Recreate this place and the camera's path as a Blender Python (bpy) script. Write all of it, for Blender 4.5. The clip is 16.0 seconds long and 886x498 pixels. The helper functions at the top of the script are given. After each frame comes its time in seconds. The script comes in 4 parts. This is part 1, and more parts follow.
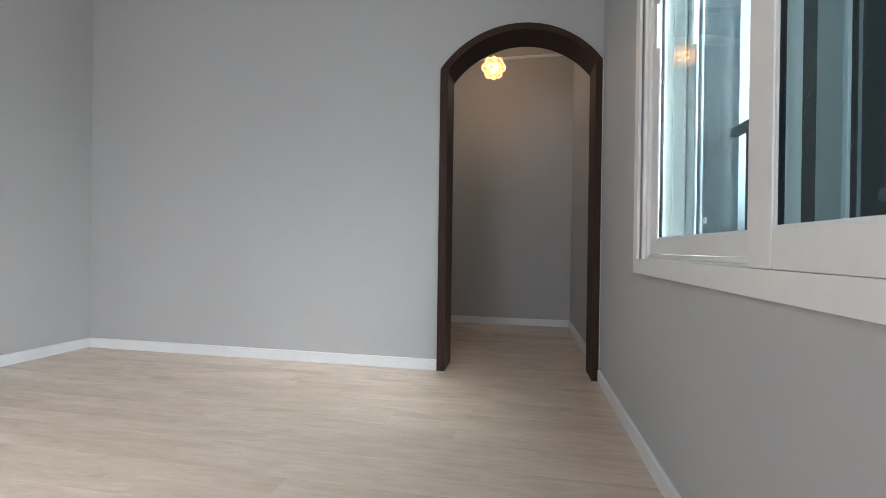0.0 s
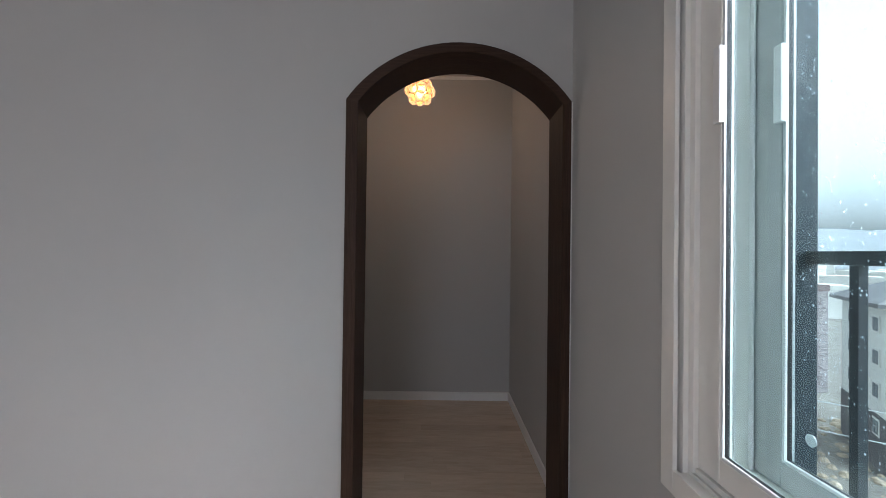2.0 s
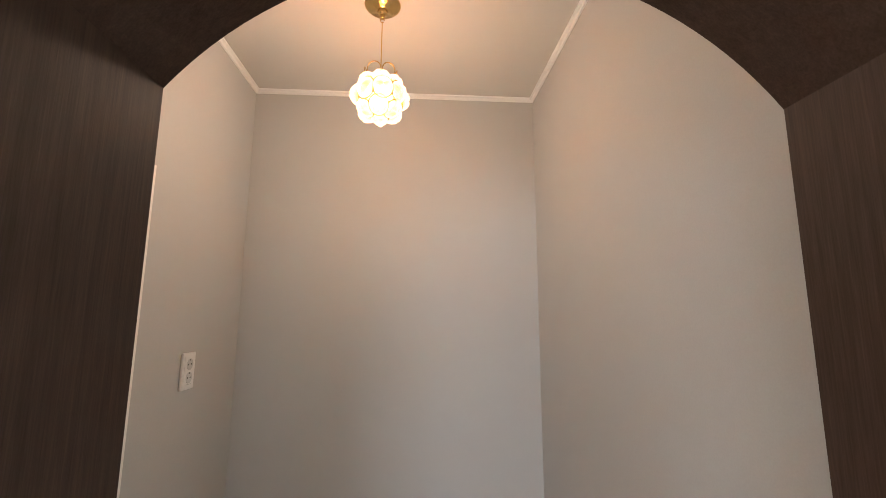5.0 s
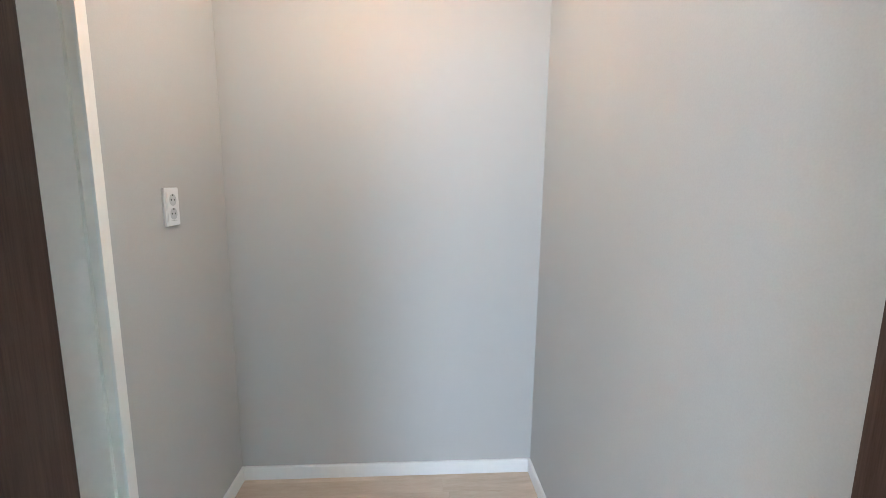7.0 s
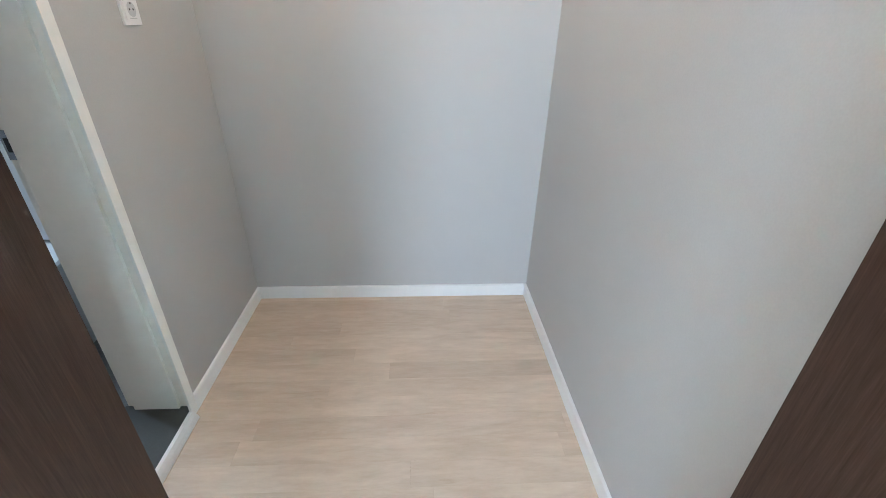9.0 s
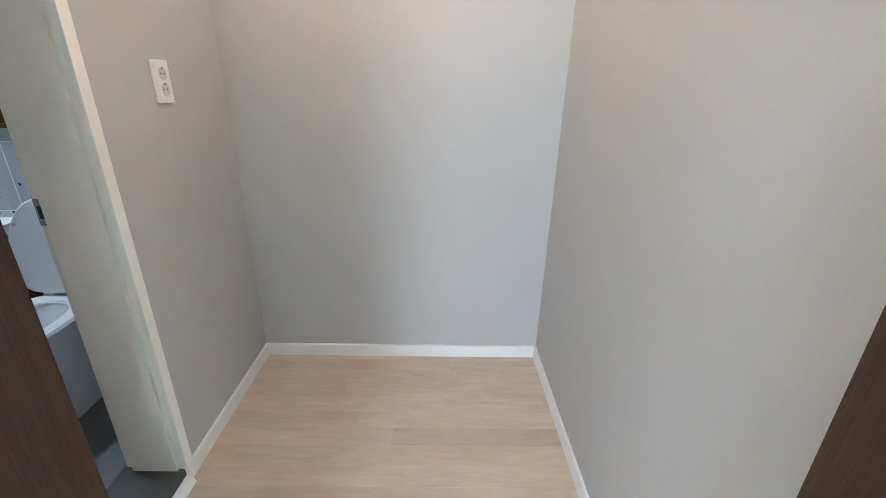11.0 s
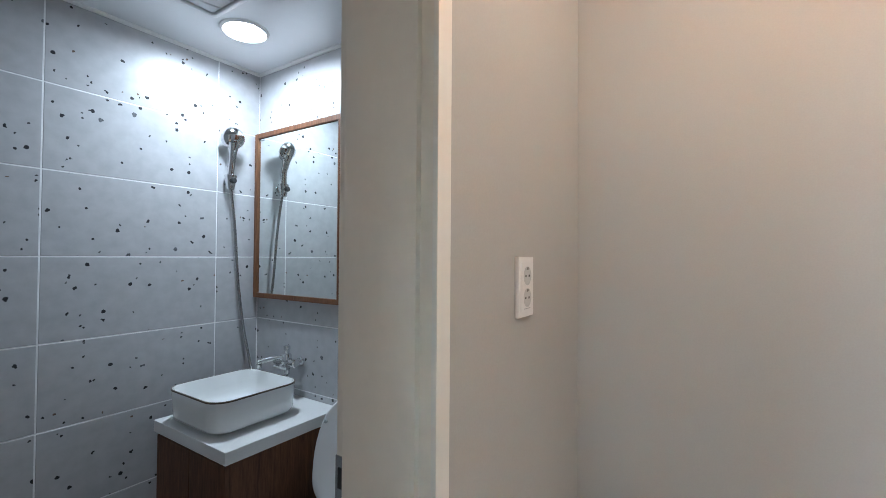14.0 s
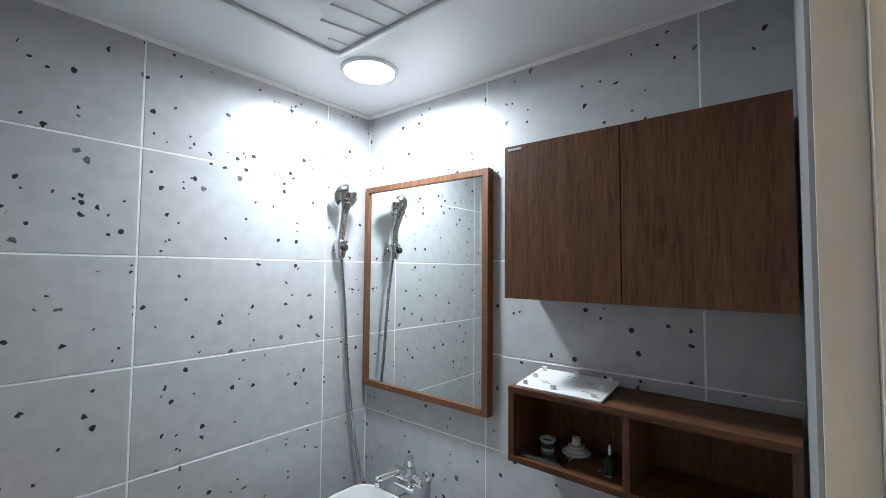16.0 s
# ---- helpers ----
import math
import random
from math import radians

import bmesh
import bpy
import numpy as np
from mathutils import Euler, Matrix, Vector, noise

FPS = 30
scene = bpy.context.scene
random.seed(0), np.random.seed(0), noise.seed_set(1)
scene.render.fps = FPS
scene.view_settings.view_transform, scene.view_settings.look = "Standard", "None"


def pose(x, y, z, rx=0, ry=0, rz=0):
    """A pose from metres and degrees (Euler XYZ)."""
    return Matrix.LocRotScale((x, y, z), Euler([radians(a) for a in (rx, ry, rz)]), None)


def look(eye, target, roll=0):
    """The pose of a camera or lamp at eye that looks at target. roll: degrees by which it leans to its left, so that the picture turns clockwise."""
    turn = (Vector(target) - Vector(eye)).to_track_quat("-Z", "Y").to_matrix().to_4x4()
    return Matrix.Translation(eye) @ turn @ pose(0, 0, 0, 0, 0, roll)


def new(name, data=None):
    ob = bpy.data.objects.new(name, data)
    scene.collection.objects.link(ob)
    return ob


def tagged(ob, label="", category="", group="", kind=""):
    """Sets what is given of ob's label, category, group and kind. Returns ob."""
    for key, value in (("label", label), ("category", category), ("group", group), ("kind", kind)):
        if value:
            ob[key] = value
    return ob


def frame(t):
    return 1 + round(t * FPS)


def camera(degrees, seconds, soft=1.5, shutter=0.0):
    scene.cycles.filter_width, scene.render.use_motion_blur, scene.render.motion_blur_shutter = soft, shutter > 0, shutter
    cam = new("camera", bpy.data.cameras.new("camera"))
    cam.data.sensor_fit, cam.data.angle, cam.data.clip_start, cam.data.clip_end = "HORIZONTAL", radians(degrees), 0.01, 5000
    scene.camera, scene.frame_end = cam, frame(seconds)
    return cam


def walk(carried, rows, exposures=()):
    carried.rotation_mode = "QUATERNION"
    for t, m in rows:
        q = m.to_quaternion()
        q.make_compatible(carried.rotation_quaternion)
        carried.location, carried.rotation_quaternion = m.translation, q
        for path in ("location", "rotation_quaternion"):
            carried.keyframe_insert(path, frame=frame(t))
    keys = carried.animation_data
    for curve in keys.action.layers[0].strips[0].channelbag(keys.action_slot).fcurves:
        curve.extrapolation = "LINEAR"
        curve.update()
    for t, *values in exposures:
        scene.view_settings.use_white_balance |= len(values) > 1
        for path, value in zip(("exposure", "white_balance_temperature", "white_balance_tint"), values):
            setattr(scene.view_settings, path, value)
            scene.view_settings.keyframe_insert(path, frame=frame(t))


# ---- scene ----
cam = camera(92.3, 16.0, soft=0.6)
PATH = [
    (0, (-0.478, -2.753, 0.803), (-0.843, -0.787, 0.800), 0.8),
    (0.5, (-0.519, -2.618, 0.829), (-0.720, -0.628, 0.834), 0.7),
    (0.7, (-0.538, -2.587, 0.907), (-0.692, -0.593, 0.911), 0.75),
    (1, (-0.606, -2.489, 1.049), (-0.684, -0.490, 1.054), 0.57),
    (1.3, (-0.627, -2.352, 1.108), (-0.676, -0.352, 1.141), 0.55),
    (1.5, (-0.607, -2.238, 1.194), (-0.643, -0.239, 1.201), 0.5),
    (2, (-0.578, -1.917, 1.292), (-0.577, 0.082, 1.311), 0.7),
    (2.5, (-0.611, -1.65, 1.408), (-0.566, 0.349, 1.446), 0.5),
    (3, (-0.586, -1.331, 1.507), (-0.507, 0.664, 1.625), 0.3),
    (3.5, (-0.578, -1.034, 1.583), (-0.476, 0.95, 1.82), 0.3),
    (4, (-0.614, -0.705, 1.642), (-0.511, 1.266, 1.96), 0.3),
    (4.5, (-0.614, -0.465, 1.659), (-0.496, 1.503, 1.991), 0.2),
    (4.7, (-0.611, -0.406, 1.66), (-0.496, 1.564, 1.987), 0.3),
    (6.8, (-0.581, -0.25, 1.531), (-0.465, 1.737, 1.332), 0.3),
    (7, (-0.595, -0.222, 1.533), (-0.469, 1.75, 1.227), 0.7),
    (7.5, (-0.591, -0.206, 1.493), (-0.468, 1.717, 0.957), 0.8),
    (8, (-0.577, -0.203, 1.452), (-0.468, 1.655, 0.72), 0.9),
    (8.5, (-0.569, -0.194, 1.406), (-0.469, 1.599, 0.526), 0.9),
    (8.7, (-0.574, -0.186, 1.399), (-0.474, 1.57, 0.448), 1.0),
    (10.8, (-0.519, -0.224, 1.426), (-0.494, 1.569, 0.539), 0.8),
    (11, (-0.533, -0.176, 1.465), (-0.512, 1.678, 0.717), 1.0),
    (11.5, (-0.556, -0.059, 1.486), (-0.576, 1.901, 1.09), 0.6),
    (12, (-0.625, 0.073, 1.486), (-0.715, 2.067, 1.36), 0.4),
    (12.5, (-0.67, 0.234, 1.477), (-0.944, 2.216, 1.487), 0.4),
    (13, (-0.741, 0.324, 1.469), (-1.32, 2.237, 1.522), 0.0),
    (13.5, (-0.913, 0.398, 1.491), (-1.788, 2.196, 1.541), 0.3),
    (14, (-1.101, 0.461, 1.505), (-2.199, 2.133, 1.539), 0.4),
    (14.5, (-1.279, 0.478, 1.557), (-2.484, 2.075, 1.588), 0.4),
    (15, (-1.505, 0.558, 1.659), (-2.758, 2.116, 1.715), 0.4),
    (15.5, (-1.652, 0.568, 1.751), (-2.924, 2.109, 1.83), 0.5),
    (16, (-1.753, 0.575, 1.811), (-3.031, 2.111, 1.907), 0.5),
]
walk(cam, [(t, look(eye, target, roll)) for t, eye, target, roll in PATH], exposures=[
    (0.0, 0.12, 6050, 14), (1.5, 0.02, 6150, 15), (2.0, -0.38, 6150, 19), (2.5, -0.34, 6100, 18), (3.0, 0.6, 6400, 16), (3.5, 1.05, 6500, 17), (4.7, 1.45, 6600, 17),
    (6.8, 2.34, 5310, 7), (8.7, 2.43, 5300, 7), (10.8, 2.37, 5510, 8), (12.0, 2.06, 5700, 9), (12.5, 2.0, 5700, 9), (13.0, 1.92, 5520, 10), (14.0, 2.02, 5780, 11), (14.5, 2.08, 5880, 11), (15.0, 2.22, 6000, 10), (15.5, 2.45, 6150, 11), (16.0, 2.47, 6300, 12)])

# ---- light ----
world = bpy.data.worlds.new("overcast_sky")
scene.world = world
world.use_nodes = True
wn = world.node_tree
wn.nodes.clear()
w_out = wn.nodes.new("ShaderNodeOutputWorld")
w_bg = wn.nodes.new("ShaderNodeBackground")
w_sky = wn.nodes.new("ShaderNodeTexSky")
w_sky.sky_type = "NISHITA"
w_sky.sun_disc = False
w_sky.sun_elevation = radians(40)
w_sky.sun_rotation = radians(120)
w_sky.dust_density = 6.0
w_hsv = wn.nodes.new("ShaderNodeHueSaturation")
w_hsv.inputs["Saturation"].default_value = 0.10
w_hsv.inputs["Value"].default_value = 5.2
w_bg.inputs["Strength"].default_value = 0.15
wn.links.new(w_sky.outputs[0], w_hsv.inputs["Color"])
wn.links.new(w_hsv.outputs[0], w_bg.inputs[0])
wn.links.new(w_bg.outputs[0], w_out.inputs[0])


def lamp(name, kind, energy, color, m, **settings):
    data = bpy.data.lights.new(name, kind)
    data.energy, data.color = energy, color
    ob = new(name, data)
    ob.matrix_world = m
    if kind == "SUN":
        data.angle = settings["angle"]
    if kind == "AREA":
        data.shape, data.size = settings["shape"], settings["size"]
        data.spread = settings.get("spread", math.pi)
        if "size_y" in settings:
            data.size_y = settings["size_y"]
    if kind == "POINT":
        data.shadow_soft_size = settings["size"]
    return ob


lamp("sun", "SUN", 0.8, (1.0, 0.96, 0.9), look((20, -20, 30), (0, 0, 0)), angle=radians(25))
lamp("window_daylight", "AREA", 15.0, (0.80, 0.91, 1.0), look((-0.022, -3.05, 1.62), (-3.0, -3.4, 1.5)),
     shape="RECTANGLE", size=1.35, size_y=1.5)
lamp("south_daylight", "AREA", 26.0, (0.80, 0.91, 1.0), look((-1.60, -4.62, 1.66), (-1.40, 0.0, 1.60)),
     shape="RECTANGLE", size=1.25, size_y=1.3)
lamp("pendant_bulb", "POINT", 1.28, (1.0, 0.44, 0.22), pose(-0.757, 1.155, 2.462), size=0.05)
lamp("bath_downlight", "AREA", 3.5, (0.84, 0.95, 1.0), pose(-2.985, 1.61, 2.535), shape="DISK", size=0.17, spread=radians(175))


# ---- materials ----
def nodes_of(name):
    mat = bpy.data.materials.new(name)
    mat.use_nodes = True
    nt = mat.node_tree
    return mat, nt, nt.nodes["Principled BSDF"]


def link(nt, a, b):
    nt.links.new(a, b)


def node(nt, kind, **values):
    n = nt.nodes.new(kind)
    for key, value in values.items():
        if key in n.inputs:
            n.inputs[key].default_value = value
    return n


def ramp(nt, fac, stops):
    r = nt.nodes.new("ShaderNodeValToRGB")
    while len(r.color_ramp.elements) < len(stops):
        r.color_ramp.elements.new(0.5)
    for e, (p, c) in zip(r.color_ramp.elements, stops):
        e.position, e.color = p, (*c, 1)
    link(nt, fac, r.inputs[0])
    return r.outputs[0]


def shade(c, k):
    return tuple(min(1.0, v * k) for v in c)


def plain(name, color, rough=0.5, metal=0.0, grain=60.0, vary=0.06, bump=0.05, coarse=3.0, coat=0.0, dist=0.002, spec=0.5):
    """A surface with fine grain and broad unevenness."""
    mat, nt, b = nodes_of(name)
    co = nt.nodes.new("ShaderNodeTexCoord")
    fine = node(nt, "ShaderNodeTexNoise", Scale=grain, Detail=4.0)
    broad = node(nt, "ShaderNodeTexNoise", Scale=coarse, Detail=3.0)
    link(nt, co.outputs["Object"], fine.inputs["Vector"])
    link(nt, co.outputs["Object"], broad.inputs["Vector"])
    mix = node(nt, "ShaderNodeMath")
    mix.operation = "ADD"
    half = node(nt, "ShaderNodeMath")
    half.operation = "MULTIPLY"
    half.inputs[1].default_value = 0.5
    link(nt, fine.outputs[0], mix.inputs[0])
    link(nt, broad.outputs[0], mix.inputs[1])
    link(nt, mix.outputs[0], half.inputs[0])
    link(nt, ramp(nt, half.outputs[0], [(0.3, shade(color, 1 - vary)), (0.7, shade(color, 1 + vary))]), b.inputs["Base Color"])
    b.inputs["Roughness"].default_value = rough
    b.inputs["Metallic"].default_value = metal
    b.inputs["Coat Weight"].default_value = coat
    b.inputs["Specular IOR Level"].default_value = spec
    if bump:
        bp = node(nt, "ShaderNodeBump", Strength=bump, Distance=dist)
        link(nt, fine.outputs[0], bp.inputs["Height"])
        link(nt, bp.outputs[0], b.inputs["Normal"])
    return mat


def wood(name, dark, light, rough=0.4, along="z", stretch=14.0, bump=0.15, per_piece=0.0, fine=1.0, spec=0.5, figure=0.0):
    """Long grain that runs along one axis."""
    mat, nt, b = nodes_of(name)
    co = nt.nodes.new("ShaderNodeTexCoord")
    mp = nt.nodes.new("ShaderNodeMapping")
    s = {"x": (1, stretch, stretch), "y": (stretch, 1, stretch), "z": (stretch, stretch, 1)}[along]
    mp.inputs["Scale"].default_value = s
    link(nt, co.outputs["Object"], mp.inputs["Vector"])
    vec = mp.outputs[0]
    info = nt.nodes.new("ShaderNodeObjectInfo")
    if per_piece:
        off = node(nt, "ShaderNodeVectorMath")
        off.operation = "ADD"
        big = node(nt, "ShaderNodeMath")
        big.operation = "MULTIPLY"
        big.inputs[1].default_value = 37.0
        link(nt, info.outputs["Random"], big.inputs[0])
        link(nt, mp.outputs[0], off.inputs[0])
        link(nt, big.outputs[0], off.inputs[1])
        vec = off.outputs[0]
    n1 = node(nt, "ShaderNodeTexNoise", Scale=3.0 * fine, Detail=8.0, Roughness=0.65, Distortion=0.6)
    n2 = node(nt, "ShaderNodeTexNoise", Scale=14.0 * fine, Detail=5.0, Roughness=0.7)
    link(nt, vec, n1.inputs["Vector"])
    link(nt, vec, n2.inputs["Vector"])
    m = node(nt, "ShaderNodeMath")
    m.operation = "ADD"
    link(nt, n1.outputs[0], m.inputs[0])
    link(nt, n2.outputs[0], m.inputs[1])
    h = node(nt, "ShaderNodeMath")
    h.operation = "MULTIPLY"
    h.inputs[1].default_value = 0.5
    link(nt, m.outputs[0], h.inputs[0])
    col = ramp(nt, h.outputs[0], [(0.36, dark), (0.52, tuple((a + c) / 2 for a, c in zip(dark, light))), (0.66, light)])
    if per_piece:
        hs = nt.nodes.new("ShaderNodeHueSaturation")
        rg = node(nt, "ShaderNodeMapRange")
        rg.inputs["To Min"].default_value, rg.inputs["To Max"].default_value = 1 - per_piece, 1 + per_piece
        link(nt, info.outputs["Random"], rg.inputs["Value"])
        link(nt, rg.outputs[0], hs.inputs["Value"])
        link(nt, col, hs.inputs["Color"])
        col = hs.outputs[0]
    if figure:
        # broad cloudy streaks and a few brown knots
        n3 = node(nt, "ShaderNodeTexNoise", Scale=1.7, Detail=3.0, Roughness=0.55, Distortion=1.2)
        n4 = node(nt, "ShaderNodeTexNoise", Scale=2.6, Detail=5.0, Roughness=0.6, Distortion=0.8)
        link(nt, vec, n3.inputs["Vector"])
        link(nt, vec, n4.inputs["Vector"])
        for src, stops in ((n3.outputs[0], [(0.34, (1 - figure, 1 - figure * 1.12, 1 - figure * 1.3)), (0.62, (1 + figure * 0.4, 1 + figure * 0.4, 1 + figure * 0.4))]),
                           (n4.outputs[0], [(0.66, (1, 1, 1)), (0.76, (1 - figure * 1.6, 1 - figure * 2.1, 1 - figure * 2.5))])):
            mul = nt.nodes.new("ShaderNodeMix")
            mul.data_type = "RGBA"
            mul.blend_type = "MULTIPLY"
            mul.inputs[0].default_value = 1.0
            link(nt, col, mul.inputs[6])
            link(nt, ramp(nt, src, stops), mul.inputs[7])
            col = mul.outputs[2]
    link(nt, col, b.inputs["Base Color"])
    b.inputs["Roughness"].default_value = rough
    b.inputs["Specular IOR Level"].default_value = spec
    bp = node(nt, "ShaderNodeBump", Strength=bump, Distance=0.001)
    link(nt, n2.outputs[0], bp.inputs["Height"])
    link(nt, bp.outputs[0], b.inputs["Normal"])
    return mat


def glass(name, tint=(0.93, 0.98, 0.975)):
    mat, nt, b = nodes_of(name)
    nt.nodes.remove(b)
    tr = nt.nodes.new("ShaderNodeBsdfTransparent")
    tr.inputs[0].default_value = (*tint, 1)
    gl = node(nt, "ShaderNodeBsdfGlossy", Roughness=0.01)
    lw = node(nt, "ShaderNodeLayerWeight", Blend=0.5)
    pw = node(nt, "ShaderNodeMath")
    pw.operation = "POWER"
    pw.inputs[1].default_value = 4.0
    link(nt, lw.outputs["Facing"], pw.inputs[0])
    fr = node(nt, "ShaderNodeMapRange")
    fr.inputs["To Min"].default_value, fr.inputs["To Max"].default_value = 0.03, 0.35
    link(nt, pw.outputs[0], fr.inputs["Value"])
    mx = nt.nodes.new("ShaderNodeMixShader")
    link(nt, fr.outputs[0], mx.inputs[0])
    link(nt, tr.outputs[0], mx.inputs[1])
    link(nt, gl.outputs[0], mx.inputs[2])
    link(nt, mx.outputs[0], nt.nodes["Material Output"].inputs[0])
    return mat


def glow(name, color, strength, base=(0.9, 0.9, 0.9)):
    mat, nt, b = nodes_of(name)
    b.inputs["Base Color"].default_value = (*base, 1)
    b.inputs["Emission Color"].default_value = (*color, 1)
    b.inputs["Emission Strength"].default_value = strength
    b.inputs["Roughness"].default_value = 0.25
    return mat


def drop_glass(name):
    """Water drops that pass on the light of the sky behind them."""
    mat, nt, b = nodes_of(name)
    nt.nodes.remove(b)
    tr = nt.nodes.new("ShaderNodeBsdfTransparent")
    tl = nt.nodes.new("ShaderNodeBsdfTranslucent")
    tl.inputs[0].default_value = (0.9, 0.95, 1.0, 1)
    mx = nt.nodes.new("ShaderNodeMixShader")
    mx.inputs[0].default_value = 0.7
    link(nt, tr.outputs[0], mx.inputs[1])
    link(nt, tl.outputs[0], mx.inputs[2])
    link(nt, mx.outputs[0], nt.nodes["Material Output"].inputs[0])
    return mat


def lit_glass(name, color, strength):
    """Thin amber glass, part clear, that glows from the bulb behind it."""
    mat, nt, b = nodes_of(name)
    b.inputs["Base Color"].default_value = (0.9, 0.66, 0.34, 1)
    b.inputs["Roughness"].default_value = 0.12
    b.inputs["Emission Color"].default_value = (*color, 1)
    b.inputs["Emission Strength"].default_value = strength
    tr = nt.nodes.new("ShaderNodeBsdfTransparent")
    tr.inputs[0].default_value = (1.0, 0.86, 0.62, 1)
    lw = node(nt, "ShaderNodeLayerWeight", Blend=0.5)
    rg = node(nt, "ShaderNodeMapRange")
    rg.inputs["To Min"].default_value, rg.inputs["To Max"].default_value = 0.08, 0.72
    link(nt, lw.outputs["Facing"], rg.inputs["Value"])
    mx = nt.nodes.new("ShaderNodeMixShader")
    link(nt, rg.outputs[0], mx.inputs[0])
    link(nt, tr.outputs[0], mx.inputs[1])
    link(nt, b.outputs[0], mx.inputs[2])
    link(nt, mx.outputs[0], nt.nodes["Material Output"].inputs[0])
    return mat


def terrazzo(name):
    """Grey glazed tile with scattered dark angular chips; the pattern shifts from tile to tile."""
    mat, nt, b = nodes_of(name)
    co = nt.nodes.new("ShaderNodeTexCoord")
    info = nt.nodes.new("ShaderNodeObjectInfo")
    sx = nt.nodes.new("ShaderNodeSeparateXYZ")
    link(nt, co.outputs["Object"], sx.inputs[0])
    shift = node(nt, "ShaderNodeMath")
    shift.operation = "MULTIPLY"
    shift.inputs[1].default_value = 53.0
    link(nt, info.outputs["Random"], shift.inputs[0])
    ax = node(nt, "ShaderNodeMath")
    ax.operation = "ADD"
    link(nt, sx.outputs[0], ax.inputs[0])
    link(nt, shift.outputs[0], ax.inputs[1])
    cv = nt.nodes.new("ShaderNodeCombineXYZ")
    link(nt, ax.outputs[0], cv.inputs[0])
    link(nt, sx.outputs[2], cv.inputs[1])
    warp = node(nt, "ShaderNodeTexNoise", Scale=70.0, Detail=1.0)
    link(nt, cv.outputs[0], warp.inputs["Vector"])
    wv = node(nt, "ShaderNodeVectorMath")
    wv.operation = "SCALE"
    wv.inputs["Scale"].default_value = 0.009
    link(nt, warp.outputs[1], wv.inputs[0])
    pv = node(nt, "ShaderNodeVectorMath")
    pv.operation = "ADD"
    link(nt, cv.outputs[0], pv.inputs[0])
    link(nt, wv.outputs[0], pv.inputs[1])
    base = node(nt, "ShaderNodeTexNoise", Scale=18.0, Detail=6.0)
    link(nt, cv.outputs[0], base.inputs["Vector"])
    col = ramp(nt, base.outputs[0], [(0.3, (0.41, 0.413, 0.423)), (0.7, (0.475, 0.478, 0.488))])
    for scale, keep, shrink, tone in ((50.0, 0.9875, 0.07, (0.012, 0.013, 0.016)), (82.0, 0.9915, 0.07, (0.014, 0.014, 0.016)), (40.0, 0.9965, 0.08, (0.10, 0.105, 0.115)), (80.0, 0.9990, 0.12, (0.13, 0.08, 0.055))):
        vo = node(nt, "ShaderNodeTexVoronoi", Scale=scale, Randomness=1.0)
        vo.voronoi_dimensions = "2D"
        link(nt, pv.outputs[0], vo.inputs["Vector"])
        ed = node(nt, "ShaderNodeTexVoronoi", Scale=scale, Randomness=1.0)
        ed.voronoi_dimensions = "2D"
        ed.feature = "DISTANCE_TO_EDGE"
        link(nt, pv.outputs[0], ed.inputs["Vector"])
        sep = nt.nodes.new("ShaderNodeSeparateColor")
        link(nt, vo.outputs["Color"], sep.inputs[0])
        thr = node(nt, "ShaderNodeMath")
        thr.operation = "GREATER_THAN"
        thr.inputs[1].default_value = keep
        link(nt, sep.outputs[0], thr.inputs[0])
        lt = node(nt, "ShaderNodeMath")
        lt.operation = "GREATER_THAN"
        lt.inputs[1].default_value = shrink
        link(nt, ed.outputs["Distance"], lt.inputs[0])
        round_off = node(nt, "ShaderNodeMath")
        round_off.operation = "LESS_THAN"
        round_off.inputs[1].default_value = 0.42
        link(nt, vo.outputs["Distance"], round_off.inputs[0])
        cut = node(nt, "ShaderNodeMath")
        cut.operation = "MULTIPLY"
        link(nt, round_off.outputs[0], cut.inputs[0])
        link(nt, lt.outputs[0], cut.inputs[1])
        both = node(nt, "ShaderNodeMath")
        both.operation = "MULTIPLY"
        link(nt, thr.outputs[0], both.inputs[0])
        link(nt, cut.outputs[0], both.inputs[1])
        mx = nt.nodes.new("ShaderNodeMix")
        mx.data_type = "RGBA"
        link(nt, both.outputs[0], mx.inputs[0])
        link(nt, col, mx.inputs[6])
        inner = ramp(nt, warp.outputs[0], [(0.35, shade(tone, 0.6)), (0.7, shade(tone, 1.5))])
        link(nt, inner, mx.inputs[7])
        col = mx.outputs[2]
    link(nt, col, b.inputs["Base Color"])
    b.inputs["Roughness"].default_value = 0.32
    relief = node(nt, "ShaderNodeTexNoise", Scale=160.0, Detail=3.0)
    link(nt, cv.outputs[0], relief.inputs["Vector"])
    bp = node(nt, "ShaderNodeBump", Strength=0.12, Distance=0.001)
    link(nt, relief.outputs[0], bp.inputs["Height"])
    link(nt, bp.outputs[0], b.inputs["Normal"])
    return mat


WALLPAPER = plain("grey_wallpaper", (0.47, 0.465, 0.45), 0.75, grain=240.0, vary=0.045, bump=0.14, coarse=1.2, dist=0.0015)
CEILING = plain("white_ceiling_paper", (0.78, 0.77, 0.74), 0.8, grain=200.0, vary=0.03, bump=0.2)
WHITE = plain("white_pvc_trim", (0.78, 0.78, 0.765), 0.35, grain=30.0, vary=0.03, bump=0.02)
CREAM = plain("cream_pvc_frame", (0.82, 0.80, 0.75), 0.38, grain=30.0, vary=0.03, bump=0.02)
JAMB = plain("grey_white_door_frame", (0.84, 0.80, 0.72), 0.4, grain=40.0, vary=0.03, bump=0.03)
